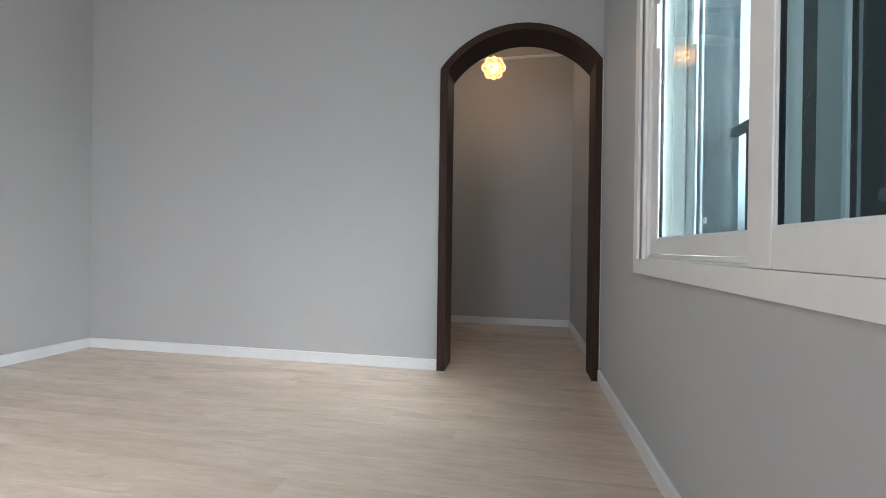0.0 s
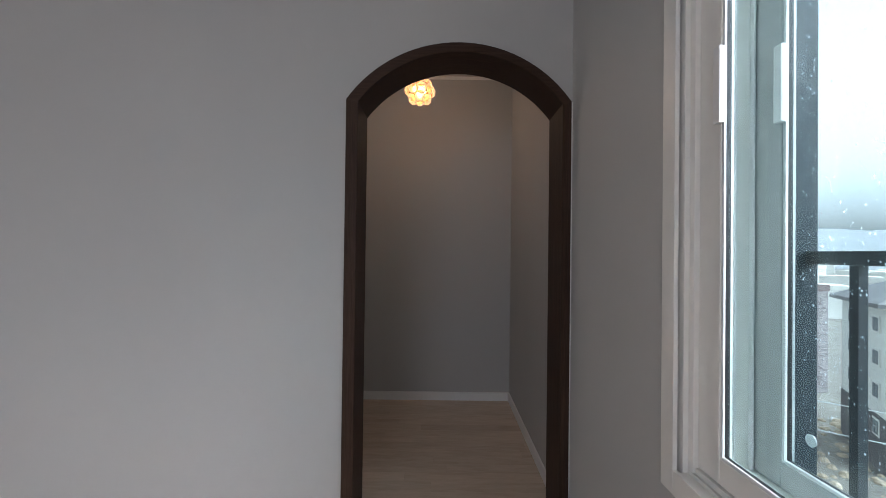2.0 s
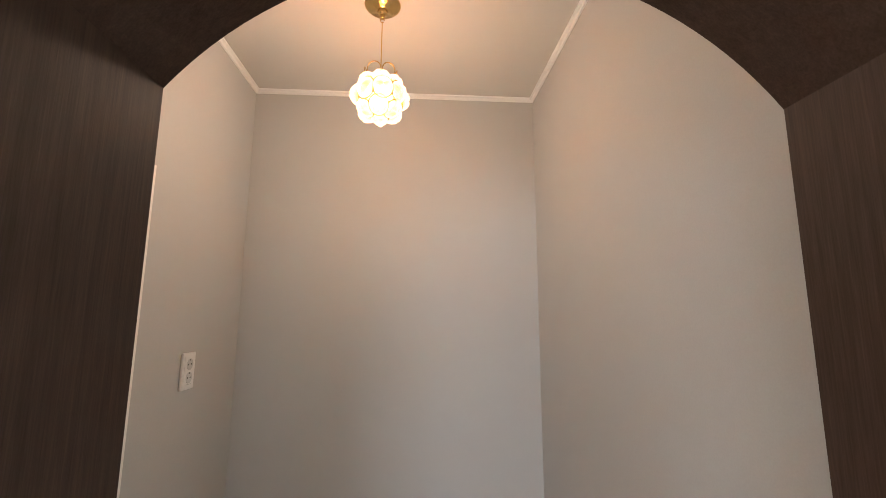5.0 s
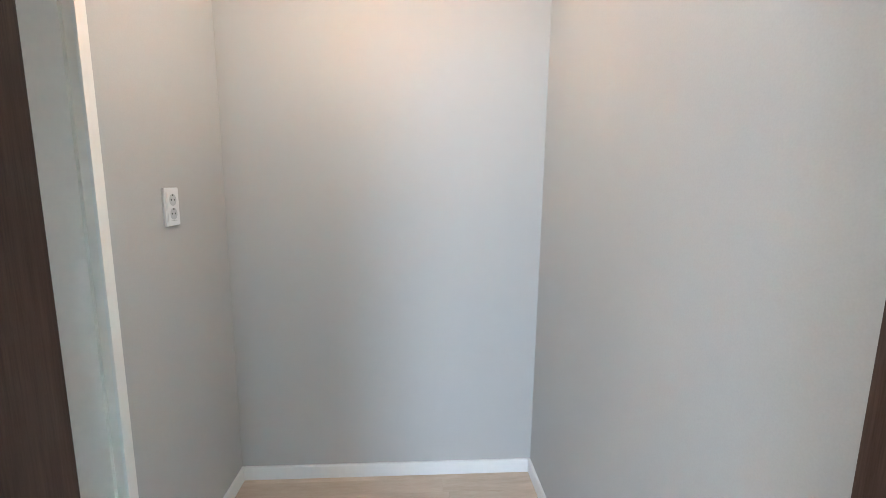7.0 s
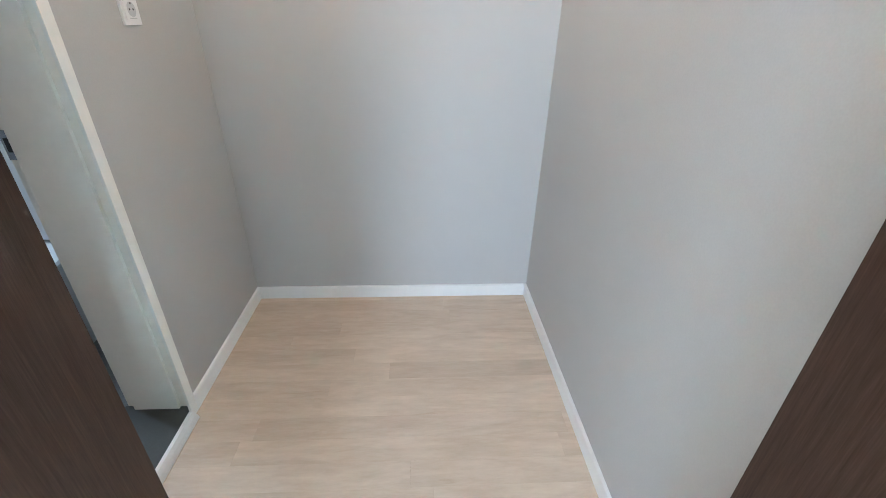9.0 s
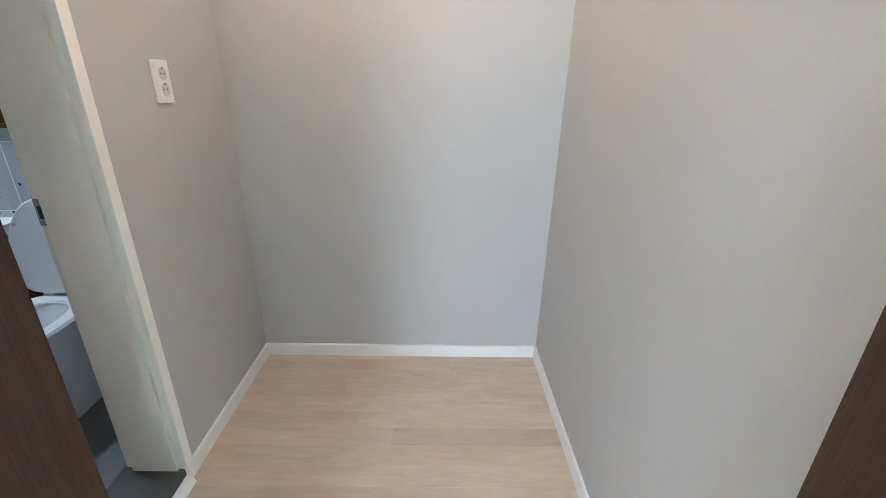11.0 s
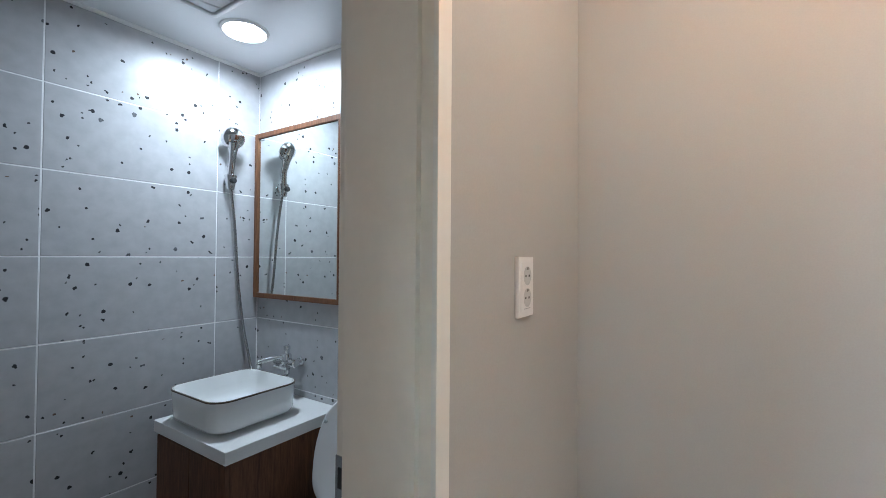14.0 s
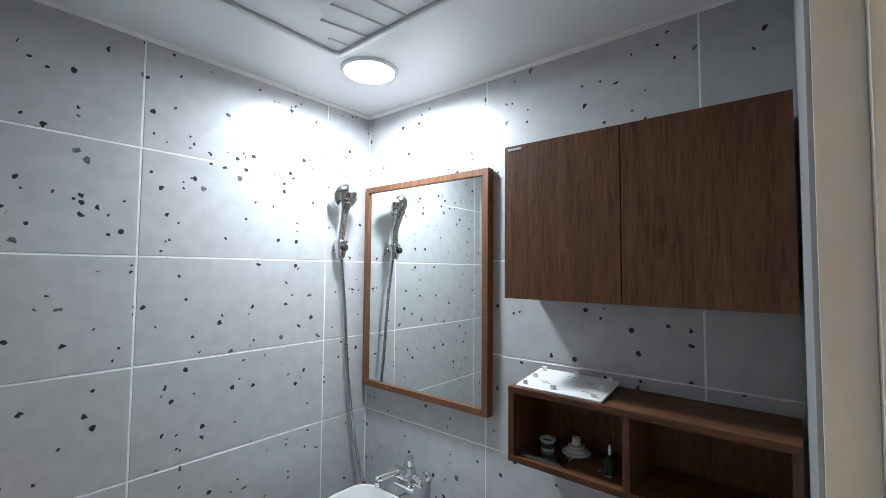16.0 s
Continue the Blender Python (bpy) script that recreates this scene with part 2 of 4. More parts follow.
# Cream PVC greyed for the outer sashes: their shade is put into the colour.
OUTER_PVC = plain("shaded_outer_sash_pvc", (0.44, 0.455, 0.45), 0.4, grain=30.0, vary=0.04, bump=0.02)
# Ceiling paper darkened, so the colour carries the weak lamplight up there.
ALCOVE_CEILING = plain("dimmed_ceiling_paper", (0.56, 0.54, 0.50), 0.8, grain=200.0, vary=0.03, bump=0.2)
ARCHWOOD = wood("dark_brown_arch_laminate", (0.031, 0.0172, 0.0112), (0.068, 0.0390, 0.0266), 0.55, "z", 26.0, 0.2, spec=0.14)
ARCHWOOD_X = wood("dark_brown_arch_laminate_across", (0.031, 0.0172, 0.0112), (0.068, 0.0390, 0.0266), 0.55, "x", 26.0, 0.2, spec=0.14)
FLOORWOOD = wood("pale_oak_plank", (0.568, 0.458, 0.352), (0.690, 0.578, 0.462), 0.24, "x", 5.0, 0.05, per_piece=0.045, fine=0.7, figure=0.085)
CABWOOD = wood("walnut_laminate", (0.058, 0.021, 0.009), (0.20, 0.086, 0.038), 0.5, "z", 11.0, 0.12, spec=0.3)
CABWOOD_X = wood("walnut_laminate_across", (0.058, 0.021, 0.009), (0.20, 0.086, 0.038), 0.5, "x", 11.0, 0.12, spec=0.3)
MIRRORWOOD = wood("walnut_mirror_frame", (0.090, 0.036, 0.016), (0.215, 0.098, 0.048), 0.5, "z", 14.0, 0.12, spec=0.3)
TILE = terrazzo("chip_terrazzo_tile")
GROUT = plain("pale_grout", (0.82, 0.82, 0.82), 0.8, grain=120.0, vary=0.05, bump=0.1)
DULLTILE = plain("grey_tile_face", (0.40, 0.41, 0.42), 0.4, grain=40.0, vary=0.08)
CERAMIC = plain("white_ceramic", (0.80, 0.81, 0.80), 0.12, grain=5.0, vary=0.01, bump=0.0, coat=0.5)
RIM = plain("worn_gold_rim", (0.085, 0.058, 0.036), 0.35, 0.5, grain=60.0, vary=0.35, bump=0.05)
CHROME = plain("chrome", (0.72, 0.73, 0.74), 0.07, 1.0, grain=5.0, vary=0.02, bump=0.0)
STEEL = plain("brushed_steel", (0.45, 0.45, 0.45), 0.25, 1.0, grain=200.0, vary=0.08, bump=0.03)
GOLD = plain("polished_brass", (0.72, 0.50, 0.20), 0.18, 1.0, grain=10.0, vary=0.03, bump=0.0)
BLACK = plain("black_rubber", (0.015, 0.015, 0.016), 0.6, grain=60.0, vary=0.1)
DARKMETAL = plain("wet_dark_navy_metal", (0.013, 0.020, 0.026), 0.5, 0.0, spec=0.25, grain=50.0, vary=0.25, bump=0.15)
RAILMETAL = plain("dark_grey_rail_metal", (0.020, 0.025, 0.029), 0.5, 0.0, spec=0.3, grain=60.0, vary=0.2, bump=0.08)
GRANITE = plain("dark_granite", (0.040, 0.041, 0.036), 0.35, grain=260.0, vary=0.9, bump=0.02)
BATHFLOOR = plain("dark_bath_floor_tile", (0.15, 0.145, 0.14), 0.5, grain=80.0, vary=0.3, bump=0.1)
STONE = plain("white_engineered_stone", (0.80, 0.80, 0.79), 0.3, grain=120.0, vary=0.02, bump=0.0)
PLASTIC = plain("white_plastic", (0.80, 0.80, 0.80), 0.35, grain=20.0, vary=0.015, bump=0.0)
PLASTIC_GREY = plain("grey_plastic", (0.42, 0.44, 0.44), 0.4, grain=20.0, vary=0.03, bump=0.0)
# White plastic greyed: the shadow inside the recessed wells is in this colour.
SOCKET = plain("shadowed_socket_well", (0.56, 0.57, 0.58), 0.4, grain=20.0, vary=0.03, bump=0.0)
BATHCEIL = plain("glossy_white_ceiling_panel", (0.76, 0.77, 0.78), 0.22, grain=8.0, vary=0.02, bump=0.01)
MIRROR = plain("mirror_silver", (0.86, 0.90, 0.88), 0.01, 1.0, grain=2.0, vary=0.0, bump=0.0)
PANE = glass("green_tinted_inner_pane", (0.79, 0.905, 0.92))
OUTER_PANE = glass("clear_outer_pane", (0.94, 0.975, 0.98))
DROPS = drop_glass("rain_drops")
PETAL = lit_glass("lit_amber_glass", (1.0, 0.88, 0.68), 0.8)
BULB = glow("lit_bulb", (1.0, 0.88, 0.68), 14.0)
LED = glow("lit_led_disc", (0.93, 0.97, 1.0), 6.0)
BRICK = plain("far_grey_brick", (0.24, 0.20, 0.20), 0.8, grain=3.0, vary=0.25, bump=0.0, coarse=0.4)
STUCCO = plain("far_cream_stucco", (0.68, 0.65, 0.60), 0.8, grain=2.0, vary=0.06, bump=0.0, coarse=0.2)
ROOFING = plain("far_roof_shingle", (0.20, 0.19, 0.19), 0.85, grain=2.0, vary=0.2, bump=0.0, coarse=0.3)
FARGLASS = plain("far_window_glass", (0.16, 0.19, 0.20), 0.15, grain=1.0, vary=0.2, bump=0.0)
EARTH = plain("winter_earth_and_asphalt", (0.17, 0.15, 0.13), 0.9, grain=0.6, vary=0.45, bump=0.0, coarse=0.08)
HILL = plain("hazy_hill", (0.26, 0.27, 0.285), 1.0, grain=0.05, vary=0.1, bump=0.0, coarse=0.01)


# ---- mesh tools ----
def root_of(ob):
    while ob.parent:
        ob = ob.parent
    return ob


def finish(bm, name, smooth=False):
    bmesh.ops.recalc_face_normals(bm, faces=bm.faces[:])
    me = bpy.data.meshes.new(name)
    bm.to_mesh(me)
    bm.free()
    if smooth:
        for p in me.polygons:
            p.use_smooth = True
        me.set_sharp_from_angle(angle=radians(40))
    return me


def part(name, bm, material, parent, label="", smooth=False):
    """One mesh under a thing or a part; the bmesh is given in world metres."""
    bmesh.ops.translate(bm, vec=-root_of(parent).location, verts=bm.verts[:])
    me = finish(bm, name, smooth)
    me.materials.append(material)
    ob = new(name, me)
    ob.parent = parent
    if label:
        ob["label"] = label
    return ob


def thing(name, at, label, category, group="", kind=""):
    ob = new(name)
    ob.location = at
    ob.empty_display_size = 0.05
    return tagged(ob, label, category, group, kind)


def solid(name, bm, material, label, category, kind="structure", smooth=False, group=""):
    me = finish(bm, name, smooth)
    me.materials.append(material)
    return tagged(new(name, me), label, category, group, kind)


def box(x0, x1, y0, y1, z0, z1, bevel=0.0, bm=None):
    bm = bm or bmesh.new()
    vs = [bm.verts.new((x, y, z)) for x in (x0, x1) for y in (y0, y1) for z in (z0, z1)]
    made = [bm.faces.new([vs[i] for i in f]) for f in ((0, 1, 3, 2), (4, 6, 7, 5), (0, 4, 5, 1), (2, 3, 7, 6), (0, 2, 6, 4), (1, 5, 7, 3))]
    if bevel:
        edges = {e for f in made for e in f.edges}
        bmesh.ops.bevel(bm, geom=list(edges), offset=bevel, segments=2, affect="EDGES", profile=0.7)
    return bm


def prism(points, axis, a, b, bm=None, bevel=0.0):
    """A closed outline of 2D points, drawn out along an axis from a to b."""
    bm = bm or bmesh.new()

    def at(p, d):
        return {"x": (d, p[0], p[1]), "y": (p[0], d, p[1]), "z": (p[0], p[1], d)}[axis]
    lo = [bm.verts.new(at(p, a)) for p in points]
    hi = [bm.verts.new(at(p, b)) for p in points]
    n = len(points)
    caps = [bm.faces.new(lo), bm.faces.new(hi)]
    for i in range(n):
        bm.faces.new((lo[i], lo[(i + 1) % n], hi[(i + 1) % n], hi[i]))
    if bevel:
        edges = {e for f in caps for e in f.edges}
        bmesh.ops.bevel(bm, geom=list(edges), offset=bevel, segments=2, affect="EDGES", profile=0.7)
    return bm


def lathe(profile, at, bm=None, steps=32, axis="z"):
    """A profile of (radius, height) turned about an upright (or other) axis through at."""
    bm = bm or bmesh.new()
    rings = []
    for r, h in profile:
        ring = []
        for i in range(steps):
            a = 2 * math.pi * i / steps
            u, v = r * math.cos(a), r * math.sin(a)
            p = {"z": (u, v, h), "y": (u, h, v), "x": (h, u, v)}[axis]
            ring.append(bm.verts.new(Vector(p) + Vector(at)))
        rings.append(ring)
    for r0, r1 in zip(rings, rings[1:]):
        for i in range(steps):
            bm.faces.new((r0[i], r0[(i + 1) % steps], r1[(i + 1) % steps], r1[i]))
    bm.faces.new(rings[0])
    bm.faces.new(rings[-1])
    return bm


def tube(points, radius, bm=None, steps=12, ripple=0.0):
    """A round bar along points; radius may be one number or one for each point."""
    bm = bm or bmesh.new()
    pts = [Vector(p) for p in points]
    rings = []
    side = None
    for i, p in enumerate(pts):
        way = (pts[min(i + 1, len(pts) - 1)] - pts[max(i - 1, 0)]).normalized()
        if side is None:
            side = way.orthogonal().normalized()
        side = (side - way * side.dot(way)).normalized()
        up = way.cross(side)
        r = radius[i] if isinstance(radius, (list, tuple)) else radius
        r += ripple * (i % 2)
        rings.append([bm.verts.new(p + (side * math.cos(2 * math.pi * k / steps) + up * math.sin(2 * math.pi * k / steps)) * r) for k in range(steps)])
    for r0, r1 in zip(rings, rings[1:]):
        for k in range(steps):
            bm.faces.new((r0[k], r0[(k + 1) % steps], r1[(k + 1) % steps], r1[k]))
    bm.faces.new(rings[0])
    bm.faces.new(rings[-1])
    return bm


def spline(points, n):
    """n points of a smooth curve through the given ones."""
    p = [Vector(q) for q in points]
    p = [p[0] * 2 - p[1]] + p + [p[-1] * 2 - p[-2]]
    out = []
    for j in range(n):
        u = j / (n - 1) * (len(p) - 3)
        i = min(int(u), len(p) - 4)
        t = u - i
        a, b, c, d = p[i:i + 4]
        out.append(0.5 * ((2 * b) + (c - a) * t + (2 * a - 5 * b + 4 * c - d) * t * t + (3 * b - a - 3 * c + d) * t ** 3))
    return out


def rounded(x0, x1, y0, y1, r, n=6):
    """Outline of a rectangle with round corners."""
    out = []
    for cx, cy, a0 in ((x1 - r, y1 - r, 0), (x0 + r, y1 - r, 90), (x0 + r, y0 + r, 180), (x1 - r, y0 + r, 270)):
        for i in range(n + 1):
            a = radians(a0 + 90 * i / n)
            out.append((cx + r * math.cos(a), cy + r * math.sin(a)))
    return out


def loft(loops, bm=None, cap=True):
    bm = bm or bmesh.new()
    rings = [[bm.verts.new(p) for p in loop] for loop in loops]
    n = len(rings[0])
    for r0, r1 in zip(rings, rings[1:]):
        for i in range(n):
            bm.faces.new((r0[i], r0[(i + 1) % n], r1[(i + 1) % n], r1[i]))
    if cap:
        bm.faces.new(rings[0])
        bm.faces.new(rings[-1])
    return bm


# ---- plan ----
LEFT = -3.777            # room, west wall
BACK = -4.6              # room, wall behind the start
ROOM_H = 2.77
ALC_W, ALC_E, ALC_N, ALC_H = -1.490, 0.022, 1.842, 2.85
BATH_W, BATH_E, BATH_N, BATH_S, BATH_H = -3.377, -1.742, 1.950, 0.22, 2.565
BATH_FLOOR = -0.09
ARCH_L, ARCH_R, ARCH_MID = -1.020, -0.007, -0.5135
SPRING, CROWN = 1.978, 2.240
DOOR_S, DOOR_N, DOOR_H = 0.25, 1.050, 2.10
WIN_S, WIN_N, WIN_Z0, WIN_Z1 = -3.75, -0.885, 0.775, 2.42
HOLE_N, HOLE_Z0 = -0.8455, 0.737


def arc(x0, x1, spring, crown, n=36):
    half = (x1 - x0) / 2
    rise = crown - spring
    r = (half * half + rise * rise) / (2 * rise)
    a = math.asin(half / r)
    return [((x0 + x1) / 2 + r * math.sin(-a + 2 * a * i / n), crown - r + r * math.cos(-a + 2 * a * i / n)) for i in range(n + 1)]


# ---- structure ----
g = 0.004
hole = arc(ARCH_L + g, ARCH_R - g, SPRING - g, CROWN - g)
outline = [(LEFT - 0.15, -0.12), (ARCH_L + g, -0.12)] + hole + [(ARCH_R - g, -0.12), (0.20, -0.12), (0.20, 2.95), (LEFT - 0.15, 2.95)]
solid("wall_north", prism(outline, "y", 0.0, 0.215), WALLPAPER, "smooth grey wallpapered wall pierced by an arched opening", "wall")
solid("wall_west", box(LEFT - 0.15, LEFT, BACK, 0.0, -0.12, 2.95), WALLPAPER, "smooth grey wallpapered side wall of the room", "wall")
bm = box(LEFT - 0.15, -2.25, BACK - 0.15, BACK, -0.12, 2.95)
box(-0.95, 0.20, BACK - 0.15, BACK, -0.12, 2.95, bm=bm)
box(-2.25, -0.95, BACK - 0.15, BACK, 2.35, 2.95, bm=bm)
box(-2.25, -0.95, BACK - 0.15, BACK, -0.12, 0.95, bm=bm)
solid("wall_south", bm, WALLPAPER, "plain grey wall with an unglazed opening closing the room", "wall")
bm = box(0.0, 0.20, HOLE_N, 0.0, -0.12, 2.95)
box(0.0, 0.20, BACK, WIN_S, -0.12, 2.95, bm=bm)
box(0.0, 0.20, WIN_S, HOLE_N, -0.12, HOLE_Z0, bm=bm)
box(0.0, 0.20, WIN_S, HOLE_N, WIN_Z1, 2.95, bm=bm)
solid("wall_east", bm, WALLPAPER, "grey wallpapered wall holding the wide window", "wall")
solid("wall_alcove_east", box(ALC_E, 0.20, 0.215, ALC_N, -0.12, 2.95), WALLPAPER, "grey wallpapered side wall of the small alcove", "wall")
solid("wall_alcove_north", box(BATH_E, 0.20, ALC_N, ALC_N + 0.15, -0.12, 2.95), WALLPAPER, "grey wallpapered end wall of the small alcove", "wall")
bm = box(BATH_E + 0.01, -1.531, 1.070, ALC_N, -0.12, 2.95)
box(-1.531, ALC_W, 1.0545, ALC_N, -0.12, 2.95, bm=bm)
box(BATH_E + 0.01, ALC_W, 0.215, DOOR_N + 0.004, DOOR_H + 0.04, 2.95, bm=bm)
solid("wall_alcove_west", bm, WALLPAPER, "grey wallpapered wall beside the bathroom doorway", "wall")
solid("ceiling", box(LEFT, 0.0, BACK, 0.0, ROOM_H, ROOM_H + 0.1), CEILING, "white papered ceiling of the room", "ceiling")
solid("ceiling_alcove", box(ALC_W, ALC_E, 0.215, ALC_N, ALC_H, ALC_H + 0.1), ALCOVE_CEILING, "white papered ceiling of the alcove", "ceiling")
solid("ceiling_bathroom", box(BATH_W - 0.02, BATH_E, BATH_S - 0.02, BATH_N + 0.02, BATH_H, BATH_H + 0.08), BATHCEIL, "glossy white panel ceiling of the bathroom", "ceiling")
solid("floor_bathroom", box(BATH_W - 0.02, BATH_E, BATH_S - 0.02, BATH_N + 0.02, BATH_FLOOR - 0.05, BATH_FLOOR), BATHFLOOR, "dark tiled bathroom floor", "floor")
solid("wall_bathroom_south", box(BATH_W - 0.1, BATH_E, BATH_S - 0.003, BATH_S, -0.12, 2.6), DULLTILE, "plain wall closing the bathroom", "wall")
bath_w = solid("wall_bathroom_west", box(BATH_W - 0.12, BATH_W - 0.0010, BATH_S, BATH_N + 0.1, -0.12, 2.6), GROUT, "bathroom wall clad in pale grey chip terrazzo tiles", "wall")
bath_n = solid("wall_bathroom_north", box(BATH_W - 0.0010, BATH_E, BATH_N + 0.0010, BATH_N + 0.12, -0.12, 2.6), GROUT, "bathroom wall clad in pale grey chip terrazzo tiles", "wall")
solid("wall_bathroom_east", box(BATH_E - 0.001, BATH_E + 0.0095, 1.0715, BATH_N, -0.12, 2.6), DULLTILE, "plain bathroom wall beside the doorway", "wall")
floor = solid("floor", box(LEFT, 0.0, BACK, 0.1, -0.12, -0.010), plain("plank_underlay", (0.33, 0.27, 0.21), 0.8), "pale whitewashed oak plank floor", "floor")
floor_alcove = solid("floor_alcove", box(ALC_W - 0.02, ALC_E, 0.1, ALC_N, -0.12, -0.010), plain("plank_underlay_alcove", (0.33, 0.27, 0.21), 0.8), "pale oak plank floor of the alcove", "floor")


def skirting(name, pts, z0=0.0, h=0.072, t=0.012):
    """A skirting board along a line; the room lies to the left of the line."""
    bm = bmesh.new()
    for (xa, ya), (xb, yb) in zip(pts, pts[1:]):
        d = Vector((xb - xa, yb - ya, 0)).normalized()
        n = Vector((-d.y, d.x, 0))
        prof = [(0, 0), (t, 0), (t, h - 0.004), (t - 0.004, h), (0, h)]
        loops = []
        for x, y in ((xa, ya), (xb, yb)):
            loops.append([Vector((x, y, z0 + pz)) + n * pd for pd, pz in prof])
        loft(loops, bm)
    return solid(name, bm, WHITE, "white moulded skirting board along the wall", "skirting board")


skirting("baseboard_north", [(ARCH_L - 0.001, -0.0005), (LEFT + 0.012, -0.0005)])
skirting("baseboard_west", [(LEFT + 0.0005, -0.001), (LEFT + 0.0005, BACK)])
skirting("baseboard_east", [(-0.0005, BACK), (-0.0005, -0.014)])
skirting("baseboard_alcove_east", [(ALC_E - 0.0005, 0.232), (ALC_E - 0.0005, ALC_N - 0.001)])
skirting("baseboard_alcove_north", [(ALC_E - 0.013, ALC_N - 0.0005), (ALC_W + 0.013, ALC_N - 0.0005)])
skirting("baseboard_alcove_west", [(ALC_W + 0.0005, ALC_N - 0.001), (ALC_W + 0.0005, 1.058)])


def cornice(name, pts, z, size=0.035):
    bm = bmesh.new()
    for (xa, ya), (xb, yb) in zip(pts, pts[1:]):
        d = Vector((xb - xa, yb - ya, 0)).normalized()
        n = Vector((-d.y, d.x, 0))
        prof = [(0, 0), (0, -size), (0.008, -size), (0.012, -size * 0.55), (size * 0.6, -0.012), (size, -0.008), (size, 0)]
        loft([[Vector((x, y, z + pz)) + n * pd for pd, pz in prof] for x, y in ((xa, ya), (xb, yb))], bm)
    return solid(name, bm, WHITE, "slim white cornice where wall meets ceiling", "cornice")


cornice("trim_room", [(0, -0.0005), (LEFT, -0.0005), (LEFT + 0.0005, BACK)], ROOM_H, 0.065)
cornice("trim_alcove", [(ALC_E - 0.0005, 0.216), (ALC_E - 0.0005, ALC_N - 0.0005), (ALC_W + 0.0005, ALC_N - 0.0005), (ALC_W + 0.0005, 0.216)], ALC_H, 0.021)
cornice("trim_bathroom", [(BATH_E - 0.007, BATH_N - 0.0005), (BATH_W + 0.0005, BATH_N - 0.0005), (BATH_W + 0.0005, BATH_S)], BATH_H, 0.014)

# arched frame
arch = thing("arch_frame", (ARCH_MID, 0.1, 0.0), "dark brown wood-grain arched frame lining the opening", "door frame")
IN_L, IN_R, IN_SPRING, IN_CROWN = -0.967, -0.047, 1.968, 2.198
AY0, AY1 = -0.014, 0.228
part("post", prism([(ARCH_L, 0), (IN_L, 0), (IN_L, IN_SPRING), (ARCH_L, SPRING)], "y", AY0, AY1, bevel=0.0015), ARCHWOOD, arch)
part("post", prism([(IN_R, 0), (ARCH_R, 0), (ARCH_R, SPRING), (IN_R, IN_SPRING)], "y", AY0, AY1, bevel=0.0015), ARCHWOOD, arch)
ring_out, ring_in = arc(ARCH_L, ARCH_R, SPRING, CROWN), arc(IN_L, IN_R, IN_SPRING, IN_CROWN)
bm = loft([[(x0, AY0, z0), (x0, AY1, z0), (x1, AY1, z1), (x1, AY0, z1)] for (x0, z0), (x1, z1) in zip(ring_out, ring_in)])
part("arch_head", bm, ARCHWOOD_X, arch)

solid("trim_arch_caulk", box(ARCH_R + 0.0005, -0.0005, -0.008, -0.0005, 0.075, SPRING), WHITE, "thin white caulk line between arched frame and wall", "caulk")

# bathroom door frame
dframe = thing("door_frame", (-1.6, DOOR_N, 0.0), "off-white bathroom door frame with a raised casing", "door frame", kind="structure")
part("jamb", box(BATH_E + 0.003, -1.7052, 1.0555, 1.0695, 0.0305, DOOR_H + 0.03, 0.0004), JAMB, dframe)
part("stop", box(-1.7050, -1.5340, 1.0365, 1.0695, 0.0305, DOOR_H + 0.03, 0.0015), JAMB, dframe)
part("jamb", box(-1.5338, -1.4886, 1.0490, 1.0585, 0.0305, DOOR_H + 0.03, 0.0004), JAMB, dframe)
part("casing", box(-1.4884, -1.478, 1.0190, 1.0585, -0.002, DOOR_H + 0.04, 0.0015), CREAM, dframe, "cream casing strip")
part("head_jamb", box(BATH_E - 0.004, -1.478, DOOR_S - 0.03, DOOR_N - 0.048, DOOR_H, DOOR_H + 0.04), JAMB, dframe)
part("hinge_jamb", box(BATH_E - 0.004, -1.478, 0.216, DOOR_S, -0.002, DOOR_H), JAMB, dframe)
strike = part("strike_plate", box(BATH_E + 0.002, BATH_E + 0.030, 1.0530, 1.0575, 1.028, 1.112, 0.001), STEEL, dframe, "steel strike plate")
part("latch_hole", box(BATH_E + 0.010, BATH_E + 0.024, 1.0515, 1.0529, 1.050, 1.090), BLACK, strike)
solid("threshold", box(BATH_E - 0.01, -1.4890, 0.251, 1.0585, -0.06, 0.030, 0.002), GRANITE, "dark granite threshold slab in the bathroom doorway", "threshold")
solid("trim_threshold", prism([(-1.4886, 0.0005), (-1.4560, 0.0005), (-1.4560, 0.006), (-1.4640, 0.022), (-1.4760, 0.033), (-1.4886, 0.033)], "y", 0.216, 1.0185), WHITE, "white plastic edging strip between planks and threshold", "trim")


